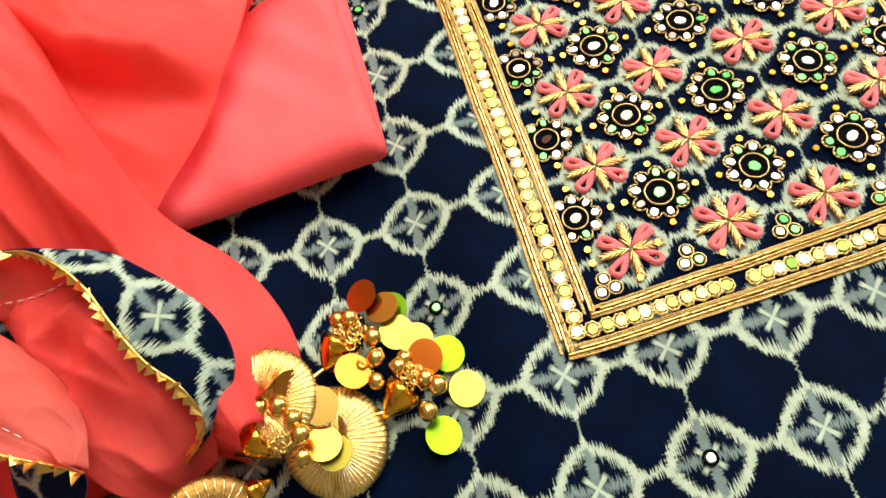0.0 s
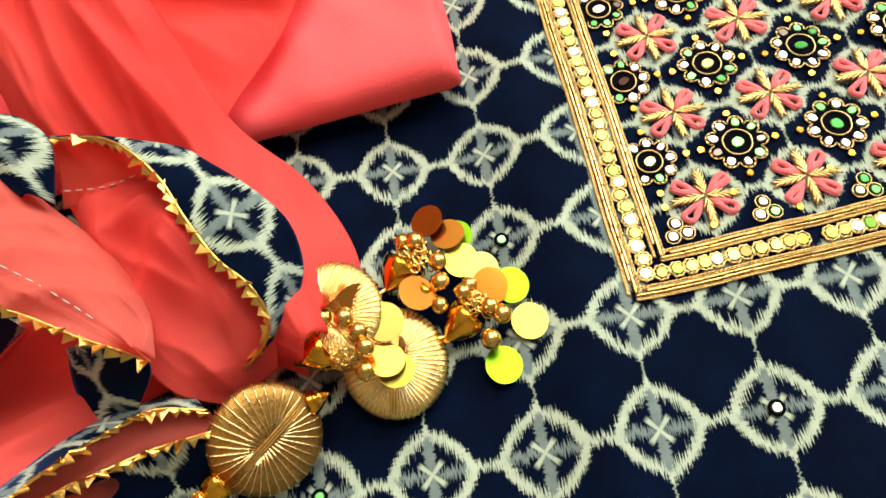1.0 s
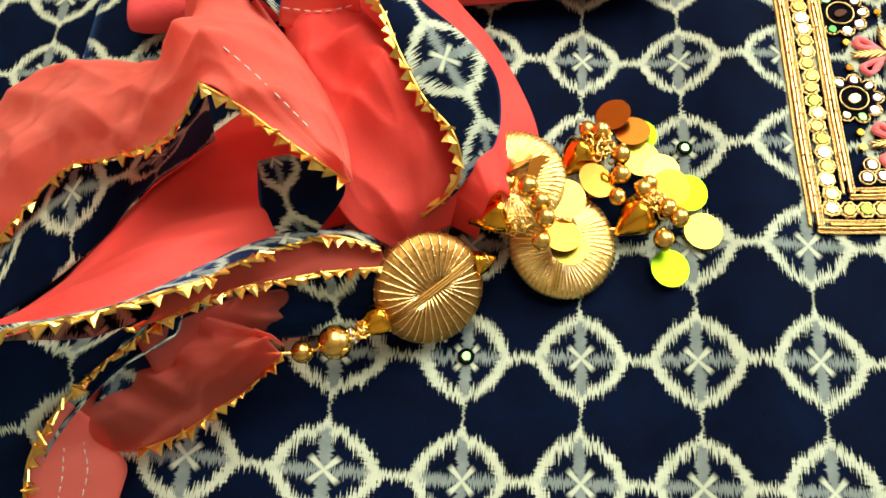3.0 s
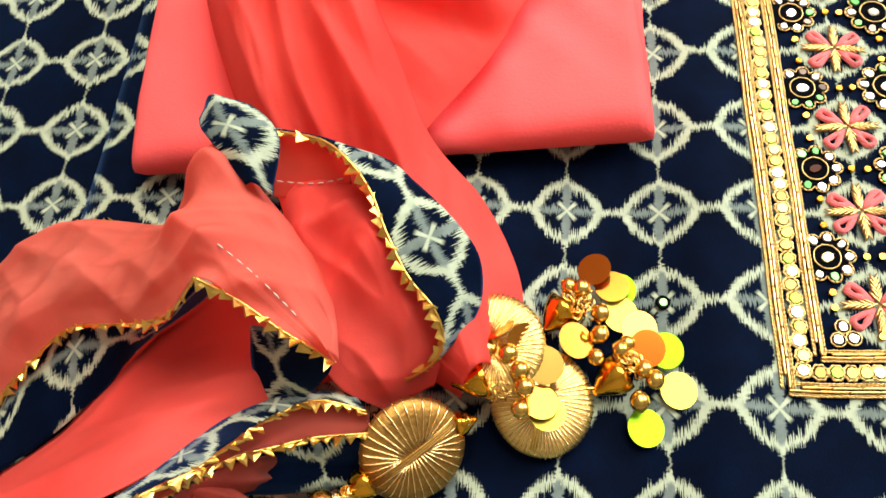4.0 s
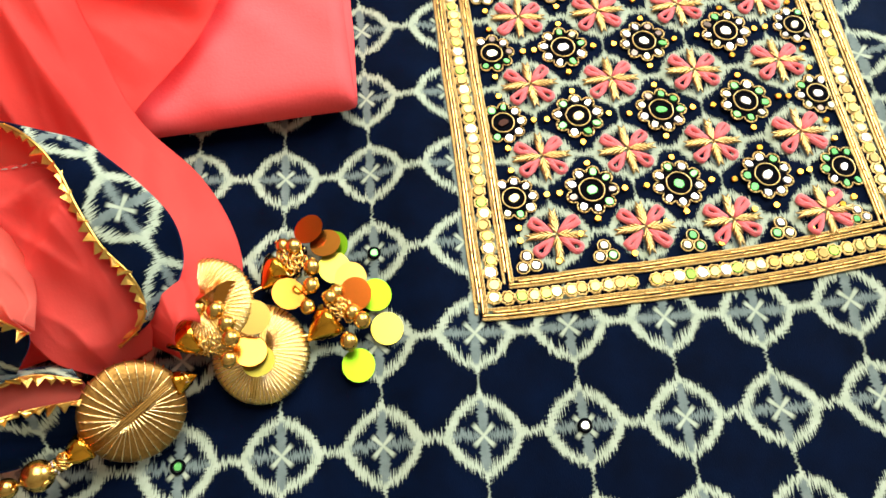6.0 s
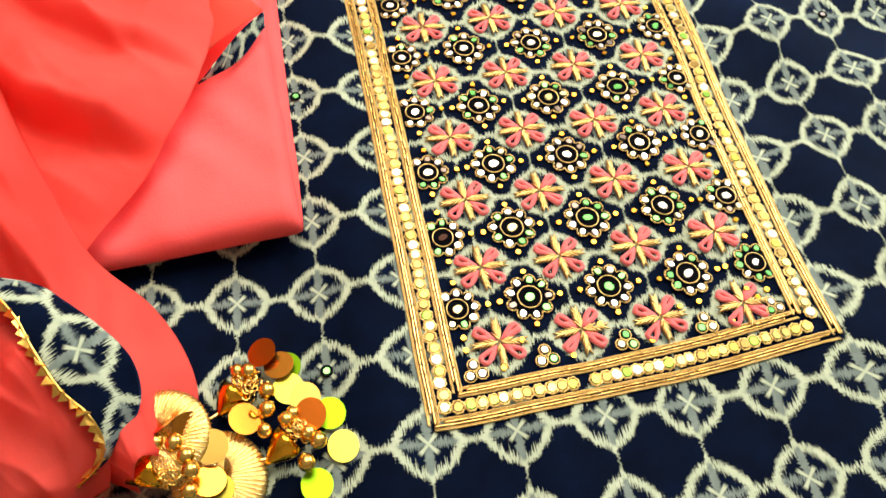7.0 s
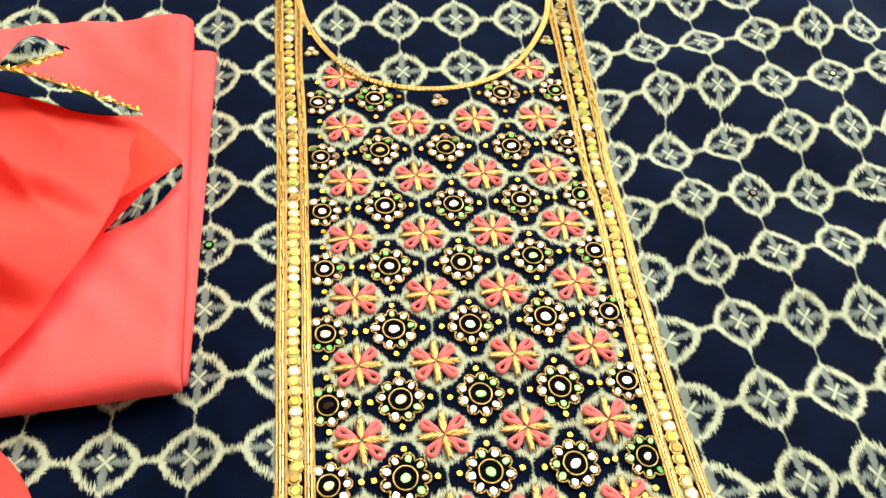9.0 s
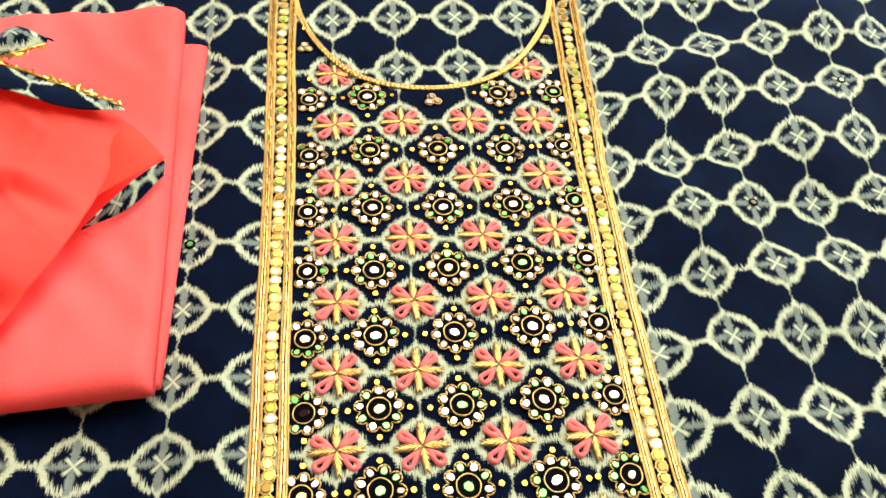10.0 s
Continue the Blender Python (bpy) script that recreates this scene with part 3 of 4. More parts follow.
def side_of(line, x, y):
    """The distance from a bent line, positive to its left."""
    best, sign = 1e9, 1.0
    for (x0, y0), (x1, y1) in zip(line, line[1:]):
        dx, dy = x1 - x0, y1 - y0
        t = min(1.0, max(0.0, ((x - x0) * dx + (y - y0) * dy) / (dx * dx + dy * dy)))
        ex, ey = x - x0 - t * dx, y - y0 - t * dy
        d = math.hypot(ex, ey)
        if d < best:
            best, sign = d, (1.0 if dx * ey - dy * ex > 0 else -1.0)
    return best * sign


def loft(name, a, b, mat, nu=70, nv=30, bulge=0.0, folds=(), rough=0.0012, uv0=(0.0, 0.0), label="", seed=0.0, thick=0.0005, crumple=(), steps=(), calm=0.0):
    """Cloth between two edges. folds: (number, depth, slant, phase) ripples across it; bulge lifts the middle."""
    ca, cb = spline(a, nu), spline(b, nu)
    bm = bmesh.new()
    layer = bm.loops.layers.uv.new("UVMap")
    grid, la = [], 0.0
    lens = [0.0]
    for i in range(1, nu + 1):
        lens.append(lens[-1] + ((ca[i] + cb[i]) * 0.5 - (ca[i - 1] + cb[i - 1]) * 0.5).length)
    for i in range(nu + 1):
        row = []
        for j in range(nv + 1):
            t, s = j / nv, i / nu
            p = ca[i].lerp(cb[i], t)
            hump = math.sin(math.pi * t) * (min(1.0, s / calm, (1 - s) / calm) if calm else 1.0)
            z = bulge * hump
            for count, depth, slant, phase in folds:
                q = math.sin(6.2832 * (count * t + slant * s + phase))
                z += depth * (abs(q) ** 1.4 * (1 if q > 0 else -1)) * min(1.0, hump * 1.6)
            for angle, along, across, depth in crumple:
                ca_, sa_ = math.cos(math.radians(angle)), math.sin(math.radians(angle))
                g, w = p.x * ca_ + p.y * sa_, -p.x * sa_ + p.y * ca_
                w += 0.010 * noise.noise(Vector((g * 14, w * 14, seed + 2)))
                k = noise.noise(Vector((g * along, w * across, seed + 11)))
                z += depth * (1 - 2.2 * abs(k)) * min(1.0, hump * 2.0)
            for line, high, reach in steps:
                d = side_of(line, p.x, p.y)
                ease = min(1.0, max(0.0, (d + 0.004) / 0.010))
                ease = ease * ease * (3 - 2 * ease)
                z += high * (ease * math.exp(-max(d, 0.0) / reach) - 0.30 * math.exp(-abs(d + 0.006) / 0.014)) * min(1.0, hump * 2.0)
            z += noise.noise(Vector((p.x * 40, p.y * 40, seed))) * rough * 2 + noise.noise(Vector((p.x * 130, p.y * 130, seed + 5))) * rough * 0.5
            row.append(bm.verts.new((p.x, p.y, max(p.z + z, 0.0012))))
        grid.append(row)
    wid = [(ca[i] - cb[i]).length for i in range(nu + 1)]
    for i in range(nu):
        for j in range(nv):
            f = bm.faces.new((grid[i][j], grid[i + 1][j], grid[i + 1][j + 1], grid[i][j + 1]))
            for loop, (k, l) in zip(f.loops, ((i, j), (i + 1, j), (i + 1, j + 1), (i, j + 1))):
                q = (uv0[0] + lens[k] / PRINT, uv0[1] + wid[k] * l / nv / PRINT)
                loop[layer].uv = q
    ob = part(name, bm, mat, dupatta, label)
    mod = ob.modifiers.new("thickness", "SOLIDIFY")
    mod.thickness, mod.offset = thick, 0
    return ob


def scallop_mesh():
    """One folded foil tooth of the lace: a flat point with a raised crease."""
    bm = bmesh.new()
    pts = [Vector((-0.0027, 0, 0)), Vector((-0.0017, 0.0013, 0.0002)), Vector((-0.0002, 0.0034, 0.0005)), Vector((0.0013, 0.0016, 0.0001)), Vector((0.0027, 0, 0))]
    top = [bm.verts.new(p + Vector((0, 0, 0.0003))) for p in pts]
    low = [bm.verts.new(p - Vector((0, 0, 0.0002))) for p in pts]
    mid = bm.verts.new((0.0003, 0.0012, 0.0008))
    for k in range(4):
        bm.faces.new((top[k + 1], top[k], mid)), bm.faces.new((top[k], top[k + 1], low[k + 1], low[k]))
    bm.faces.new((top[0], top[4], mid)), bm.faces.new((top[4], top[0], low[0], low[4])), bm.faces.new(low)
    bmesh.ops.recalc_face_normals(bm, faces=bm.faces[:])
    return mesh_of("scallop", bm, LACE, False)


SCALLOP = scallop_mesh()


def lace(pts, side_sign, step=0.0035, lift=0.0006):
    """Gold scalloped lace along an edge; side_sign tells to which side the scallops point."""
    rough_line = spline(pts, 60)
    length = sum((b - a).length for a, b in zip(rough_line, rough_line[1:]))
    n = max(3, int(length / step))
    line = spline(pts, n)
    bm = bmesh.new()
    tube(bm, [p + Vector((0, 0, lift)) for p in spline(pts, n * 3)], 0.0005, 5)
    strip = part("lace", bm, LACE, dupatta, "gold scalloped lace")
    for a, b in zip(line, line[1:]):
        x = (b - a).normalized()
        up = Vector((0, 0, 1)) - x * x.z
        up.normalize()
        y = up.cross(x) * side_sign
        zz = x.cross(y)
        rot = Matrix((x, y, zz)).transposed().to_4x4()
        jit = Euler((random.uniform(-1.0, 0.7), random.uniform(-0.6, 0.6), random.uniform(-0.55, 0.55))).to_matrix().to_4x4()
        put("scallop", SCALLOP, Matrix.Translation((a + b) / 2 + Vector((0, 0, lift))) @ rot @ jit @ Matrix.Diagonal((random.uniform(0.65, 1.05), random.uniform(0.5, 1.15), 1.1, 1)), strip)


def hem_stitch(a, b, frac, s0, s1, lift):
    """A running stitch along a hem, part way between its two edges."""
    ca, cb = spline(a, 60), spline(b, 60)
    line = [ca[i].lerp(cb[i], frac) + Vector((0, 0, lift)) for i in range(int(60 * s0), int(60 * s1) + 1)]
    n = max(4, int(sum((q - p).length for p, q in zip(line, line[1:])) / 0.0030))
    line = spline(line, n)
    bm = bmesh.new()
    for p, q in zip(line, line[1:]):
        stitch(bm, p, p.lerp(q, 0.68), 0.00026)
    tagged(part("hem_stitches", bm, STITCH, dupatta), "pale running stitch", kind="stuff")


STITCH, _, _ = material("pale_sewing_thread", (0.55, 0.42, 0.33), 0.7)

# sheet lying over the folded pack
loft("drape", [(-0.215, 0.33, 0.030), (-0.200, 0.25, 0.026), (-0.187, 0.17, 0.024), (-0.170, 0.112, 0.024), (-0.150, 0.09, 0.022)],
     [(-0.100, 0.258, 0.038), (-0.052, 0.226, 0.034), (-0.046, 0.203, 0.031), (-0.058, 0.165, 0.030), (-0.080, 0.125, 0.028), (-0.110, 0.088, 0.024)], CORAL, 150, 110, 0.006,
     ((1.0, 0.0030, 0.6, 0.1),), 0.0012, seed=3, crumple=((-55, 5, 30, 0.006),),
     steps=((((-0.180, 0.250), (-0.150, 0.190), (-0.125, 0.152), (-0.100, 0.134), (-0.074, 0.128)), 0.019, 0.030),
            (((-0.150, 0.250), (-0.120, 0.205), (-0.088, 0.178), (-0.055, 0.168)), 0.011, 0.022)))
# sheet that runs from the pack down to the kurta
loft("drape", [(-0.202, 0.23, 0.030), (-0.192, 0.165, 0.036), (-0.180, 0.12, 0.040), (-0.165, 0.082, 0.030), (-0.142, 0.050, 0.014), (-0.121, 0.016, 0.012), (-0.100, 0.000, 0.008)],
     [(-0.150, 0.215, 0.034), (-0.128, 0.145, 0.040), (-0.117, 0.113, 0.038), (-0.107, 0.087, 0.026), (-0.0895, 0.068, 0.009), (-0.080, 0.046, 0.004), (-0.079, 0.027, 0.004), (-0.088, 0.008, 0.006)], CORAL, 130, 80, 0.009,
     ((1.0, 0.0035, 0.45, 0.2),), 0.0010, seed=8, crumple=((-62, 6, 45, 0.0095), (-80, 9, 80, 0.003), (-72, 10, 65, 0.006)),
     steps=((((-0.102, 0.050), (-0.111, 0.080), (-0.119, 0.116)), 0.007, 0.020), (((-0.182, 0.200), (-0.163, 0.140), (-0.152, 0.100), (-0.138, 0.070)), 0.006, 0.022)))
# gathered sheer fold to the side, with its laced hems
TOPHEM = [(-0.168, 0.069, 0.055), (-0.179, 0.060, 0.045), (-0.191, 0.054, 0.036), (-0.210, 0.057, 0.032), (-0.229, 0.061, 0.026), (-0.247, 0.058, 0.018), (-0.262, 0.049, 0.010), (-0.275, 0.040, 0.004)]
LOWHEM = [(-0.160, 0.024, 0.067), (-0.165, 0.020, 0.070), (-0.179, 0.015, 0.055), (-0.199, 0.018, 0.042), (-0.219, 0.020, 0.034), (-0.233, 0.012, 0.028), (-0.245, 0.003, 0.022), (-0.254, -0.006, 0.016)]
FLAPLOW = [(-0.165, 0.020, 0.070), (-0.156, 0.016, 0.064), (-0.145, 0.009, 0.056), (-0.137, 0.005, 0.050), (-0.132, 0.002, 0.047)]
FLAPTOP = [(-0.155, 0.054, 0.052), (-0.144, 0.041, 0.042), (-0.136, 0.024, 0.038), (-0.1318, 0.0035, 0.0455)]
loft("sheer_fold", TOPHEM[:0:-1] + [(-0.167, 0.069, 0.060)] + FLAPTOP, LOWHEM[:1:-1] + FLAPLOW, SALMON, 150, 70, 0.004, ((1.5, 0.0022, 0.4, 0.0),), 0.0010,
     label="sheer salmon hem fold with stitched hem", seed=12, crumple=((10, 9, 46, 0.0055), (-35, 14, 70, 0.0024), (60, 12, 95, 0.0016)))
lace(TOPHEM[3:], 1)
lace(LOWHEM[1:], 1)
lace(FLAPLOW, -1)
hem_stitch(FLAPLOW, [(-0.167, 0.069, 0.060)] + FLAPTOP, 0.26, 0.05, 0.74, 0.0105)
# inner sheet below the hems
loft("drape", [(-0.165, 0.050, 0.020), (-0.190, 0.034, 0.016), (-0.212, 0.012, 0.014), (-0.231, -0.009, 0.012), (-0.262, -0.028, 0.012)],
     [(-0.135, 0.008, 0.010), (-0.151, 0.002, 0.016), (-0.167, -0.012, 0.034), (-0.179, -0.027, 0.053), (-0.194, -0.039, 0.068), (-0.215, -0.046, 0.073)], CORAL, 80, 50, -0.004,
     ((1.0, 0.003, 0.6, 0.2),), 0.0010, seed=21, crumple=((25, 6, 40, 0.006), (10, 10, 70, 0.002)))
hem_stitch([(-0.151, 0.074, 0.056), (-0.140, 0.070, 0.055), (-0.130, 0.064, 0.050)], [(-0.154, 0.056, 0.046), (-0.142, 0.057, 0.042), (-0.130, 0.060, 0.044)], 0.8, 0.05, 0.95, 0.0015)
# hollow inside the border loop
loft("drape", [(-0.155, 0.063, 0.045), (-0.150, 0.046, 0.040), (-0.146, 0.020, 0.036), (-0.137, 0.002, 0.025), (-0.124, -0.004, 0.013)],
     [(-0.131, 0.064, 0.044), (-0.120, 0.046, 0.044), (-0.110, 0.026, 0.038), (-0.104, 0.012, 0.027), (-0.108, 0.003, 0.014)], CORAL, 80, 60, -0.005,
     ((1.2, 0.0016, 0.85, 0.1),), 0.0010, seed=25, calm=0.25, crumple=((38, 14, 60, 0.006), (-48, 20, 75, 0.004)))
# printed borders
RIBL = [(-0.151, 0.072, 0.057), (-0.137, 0.068, 0.057), (-0.128, 0.060, 0.057), (-0.122, 0.051, 0.054), (-0.118, 0.040, 0.050), (-0.112, 0.027, 0.046), (-0.105, 0.018, 0.043), (-0.103, 0.011, 0.036), (-0.107, 0.006, 0.028), (-0.120, 0.002, 0.018), (-0.131, -0.001, 0.016)]
RIBR = [(-0.151, 0.074, 0.055), (-0.133, 0.070, 0.052), (-0.118, 0.065, 0.048), (-0.110, 0.058, 0.046), (-0.100, 0.047, 0.046), (-0.092, 0.036, 0.042), (-0.091, 0.027, 0.034), (-0.094, 0.019, 0.030), (-0.101, 0.011, 0.028), (-0.117, 0.003, 0.016), (-0.129, -0.002, 0.014)]
loft("printed_border", RIBL, RIBR, IKAT, 90, 16, 0.0015, (), 0.0006, (0.15, -0.34), "navy ikat border band", 30)
lace(RIBL, -1)
loft("printed_border", [(-0.173, 0.081, 0.060), (-0.172, 0.072, 0.064), (-0.166, 0.063, 0.066), (-0.157, 0.052, 0.061)], [(-0.165, 0.080, 0.065), (-0.155, 0.075, 0.066), (-0.148, 0.066, 0.063), (-0.151, 0.051, 0.056)], IKAT, 40, 16, 0.004, (), 0.0006, (-0.5, -0.22), "navy ikat border band", 33)
loft("sheer_fold", [(-0.151, 0.074, 0.056), (-0.140, 0.070, 0.055), (-0.130, 0.064, 0.050)], [(-0.154, 0.056, 0.046), (-0.142, 0.057, 0.042), (-0.130, 0.060, 0.044)], SHEER, 30, 16, 0.0, (), 0.0008, label="sheer salmon hem fold", seed=35)
loft("printed_border", [(-0.167, 0.023, 0.062), (-0.183, 0.017, 0.048), (-0.201, 0.020, 0.037), (-0.221, 0.021, 0.029), (-0.238, 0.012, 0.023), (-0.254, -0.003, 0.016)], [(-0.180, 0.034, 0.022), (-0.203, 0.018, 0.019), (-0.213, 0.006, 0.018), (-0.228, -0.008, 0.017), (-0.245, -0.020, 0.016), (-0.258, -0.029, 0.016)], IKAT, 60, 16, 0.0, (), 0.0008, (0.3, -0.2), "navy ikat border band", 37)
loft("printed_border", [(-0.163, 0.020, 0.030), (-0.163, 0.009, 0.026), (-0.160, -0.003, 0.021)], [(-0.148, 0.012, 0.046), (-0.134, 0.003, 0.044), (-0.149, -0.003, 0.021)], IKAT, 40, 16, 0.001, (), 0.0006, (0.0, -0.35), "navy ikat border band", 41)
# gathered lower edge
GATHER1 = [(-0.128, -0.006, 0.020), (-0.142, -0.003, 0.024), (-0.153, -0.009, 0.032), (-0.159, -0.020, 0.050), (-0.164, -0.027, 0.058), (-0.172, -0.033, 0.066), (-0.179, -0.039, 0.074), (-0.193, -0.043, 0.078), (-0.207, -0.046, 0.080)]
GATHER2 = [(-0.127, -0.013, 0.022), (-0.142, -0.014, 0.024), (-0.153, -0.017, 0.028), (-0.165, -0.021, 0.034), (-0.175, -0.029, 0.044), (-0.183, -0.038, 0.056)]
loft("printed_border", [(-0.133, 0.001, 0.018), (-0.151, -0.001, 0.025), (-0.165, -0.008, 0.032), (-0.172, -0.016, 0.040), (-0.177, -0.027, 0.055), (-0.182, -0.035, 0.066), (-0.191, -0.041, 0.076), (-0.210, -0.044, 0.080)], GATHER1, IKAT, 70, 10, 0.001, (), 0.0006, (0.2, -0.1), "navy ikat border band", 44)
lace(GATHER1, 1)
loft("sheer_fold", GATHER1[:6], GATHER2, SHEER, 60, 20, -0.004, (), 0.001, label="sheer salmon hem fold", seed=47)
lace(GATHER2, 1)
loft("printed_border", GATHER2, [(-0.120, -0.020, 0.006), (-0.138, -0.026, 0.006), (-0.155, -0.028, 0.010), (-0.172, -0.030, 0.016), (-0.190, -0.044, 0.022), (-0.215, -0.060, 0.020)], IKAT, 60, 16, 0.0, ((1.0, 0.002, 1.2, 0.0),), 0.001, (0.4, 0.1), "navy ikat border band", 50)
# sheer over navy; the darker single layer also stands in for shadow here
loft("drape", [(x, y - 0.001, z - 0.003) for x, y, z in GATHER2], [(-0.127, -0.016, 0.012), (-0.142, -0.020, 0.011), (-0.156, -0.025, 0.013), (-0.172, -0.031, 0.020), (-0.186, -0.043, 0.030)], SHEER, 50, 16, -0.001, (), 0.0010, seed=51, crumple=((15, 14, 90, 0.004),))
LEAFLOW = [(-0.155, -0.037, 0.023), (-0.167, -0.044, 0.014), (-0.175, -0.048, 0.012), (-0.187, -0.055, 0.010), (-0.199, -0.059, 0.010), (-0.216, -0.058, 0.016)]
loft("sheer_fold", [(-0.154, -0.035, 0.025), (-0.169, -0.027, 0.022), (-0.184, -0.024, 0.024), (-0.197, -0.034, 0.028), (-0.204, -0.050, 0.036), (-0.210, -0.060, 0.036)], LEAFLOW, SHEER, 60, 30, 0.002, ((1.5, 0.002, 0.2, 0.1),), 0.0010, label="sheer salmon hem fold", seed=53, crumple=((25, 12, 75, 0.011), (-30, 22, 100, 0.004)))
lace(LEAFLOW[:5], 1)
TAILHEM = [(-0.168, -0.025, 0.046), (-0.184, -0.039, 0.050), (-0.193, -0.046, 0.050), (-0.200, -0.052, 0.048), (-0.205, -0.058, 0.046), (-0.212, -0.066, 0.040), (-0.219, -0.080, 0.026), (-0.224, -0.10, 0.012)]
loft("sheer_fold", TAILHEM[3:], [(-0.205, -0.054, 0.020), (-0.206, -0.058, 0.012), (-0.204, -0.063, 0.006), (-0.207, -0.074, 0.004), (-0.211, -0.095, 0.004)], SALMON, 40, 20, 0.0, (), 0.001, label="sheer salmon hem fold", seed=57)
lace(TAILHEM, 1)
for frac in (0.35, 0.6):
    hem_stitch(TAILHEM[3:], [(-0.205, -0.054, 0.020), (-0.206, -0.058, 0.012), (-0.204, -0.063, 0.006), (-0.207, -0.074, 0.004), (-0.211, -0.095, 0.004)], frac, 0.15, 0.75, 0.0016)
loft("printed_border", [(-0.170, -0.024, 0.046), (-0.190, -0.038, 0.054), (-0.205, -0.043, 0.070), (-0.225, -0.046, 0.076)], [(-0.180, -0.038, 0.044), (-0.195, -0.049, 0.044), (-0.212, -0.066, 0.036), (-0.235, -0.090, 0.010)], IKAT, 50, 20, 0.0, ((1.0, 0.003, 0.3, 0.0),), 0.001, (0.0, 0.2), "navy ikat border band", 60)
# borders on the pack
EDGE1 = [(-0.108, 0.250, 0.048), (-0.088, 0.243, 0.046), (-0.070, 0.234, 0.044), (-0.043, 0.222, 0.040)]
loft("printed_border", EDGE1, [(-0.104, 0.228, 0.055), (-0.085, 0.223, 0.051), (-0.064, 0.216, 0.047), (-0.042, 0.220, 0.040)], IKAT, 40, 14, 0.001, (), 0.0005, (0.2, 0.1), "navy ikat border band", 63)
lace(EDGE1, 1)
EDGE2 = [(-0.105, 0.252, 0.044), (-0.092, 0.252, 0.048), (-0.078, 0.258, 0.048)]
loft("printed_border", [(-0.110, 0.262, 0.040), (-0.095, 0.272, 0.048), (-0.076, 0.263, 0.046)], EDGE2, IKAT, 30, 14, 0.003, (), 0.0005, (0.5, -0.2), "navy ikat border band", 66)
lace(EDGE2, -1)
loft("sheer_fold", [(-0.052, 0.228, 0.033), (-0.038, 0.216, 0.030), (-0.026, 0.201, 0.027)], [(-0.060, 0.172, 0.030), (-0.044, 0.185, 0.030), (-0.027, 0.200, 0.0265)], SHEER, 30, 16, 0.001, (), 0.0006, label="sheer salmon hem fold", seed=71, thick=0.0003)
loft("printed_border", [(-0.026, 0.200, 0.027), (-0.040, 0.184, 0.030), (-0.055, 0.166, 0.028)], [(-0.027, 0.194, 0.0225), (-0.042, 0.176, 0.0225), (-0.060, 0.166, 0.0225)], IKAT, 30, 10, 0.0, (), 0.0004, (0.1, -0.1), "navy ikat border band", 69)


# ---- tassels ----
CORD = metal_material("dull_gold_cord", (0.26, 0.13, 0.025), (0.56, 0.32, 0.08), 0.5, 900, 0.8)
GOTA = metal_material("pale_gold_wound_thread", (0.93, 0.58, 0.16), (1.0, 0.84, 0.44), 0.27, 1100, 0.7)
BRIGHT = metal_material("deep_gold_pad", (0.84, 0.50, 0.09), (1.0, 0.78, 0.26), 0.34, 1200, 0.9)


def button(parent, place, radius, normal, spin, base_mat, wound_mat, count, strands, label):
    """A padded button wound with thread that fans out from a bar across its middle."""
    up = Vector(normal).normalized()
    bar = Vector((math.cos(spin), math.sin(spin), 0))
    bar = (bar - up * bar.dot(up)).normalized()
    m = Matrix.Translation(place) @ Matrix((bar, up.cross(bar), up)).transposed().to_4x4()
    bm = bmesh.new()
    prof = [(0.0, 0.0036), (0.35, 0.0035), (0.65, 0.0031), (0.85, 0.0024), (0.96, 0.0012), (1.0, 0.0), (0.95, -0.0014), (0.6, -0.0022), (0.0, -0.0024)]
    n, rings = 48, []
    for f, z in prof:
        if f == 0:
            rings.append([bm.verts.new((0, 0, z))])
        else:
            rings.append([bm.verts.new((radius * f * math.cos(6.2832 * k / n), radius * f * math.sin(6.2832 * k / n), z)) for k in range(n)])
    for a, b in zip(rings, rings[1:]):
        for k in range(n):
            kk = (k + 1) % n
            if len(a) == 1:
                bm.faces.new((a[0], b[k], b[kk]))
            elif len(b) == 1:
                bm.faces.new((a[k], b[0], a[kk]))
            else:
                bm.faces.new((a[k], b[k], b[kk], a[kk]))
    bmesh.ops.recalc_face_normals(bm, faces=bm.faces[:])
    core = part("button", bm, base_mat, parent, label)
    core.matrix_basis = m
    bm = bmesh.new()
    for k in range(count):
        a = 6.2832 * (k + 0.5) / count
        edge = Vector((math.cos(a), math.sin(a), 0)) * radius
        hub = Vector((math.cos(a) * 0.30 * radius, math.copysign(0.0012, math.sin(a)), 0))
        for s in range(strands):
            off = Vector((-math.sin(a), math.cos(a), 0)) * ((s - (strands - 1) / 2) * 0.0007)
            pts = []
            for f in (0.0, 0.25, 0.5, 0.75, 0.9, 1.0):
                q = hub.lerp(edge * 1.0, f) + off * f
                rr = min(q.length / radius, 1.0)
                z = 0.0037 - 0.0014 * rr ** 3 if rr < 0.85 else 0.0028 * max(0.0, (1 - rr) / 0.15) ** 0.6
                pts.append(Vector((q.x, q.y, z)) * 1.0)
            pts.append(Vector((edge.x * 1.01 + off.x, edge.y * 1.01 + off.y, -0.0012)))
            tube(bm, pts, 0.00028 + 0.00008 * random.random(), 5)
    tagged(part("winding", bm, wound_mat, core), kind="stuff")
    bm = bmesh.new()
    for s in (-0.0008, 0.0, 0.0008):
        tube(bm, [Vector((x * radius, s, 0.0038 - 0.0016 * abs(x) ** 3)) for x in (-0.9, -0.5, 0, 0.5, 0.9)], 0.0005, 5)
    part("bar", bm, base_mat, core)
    return core


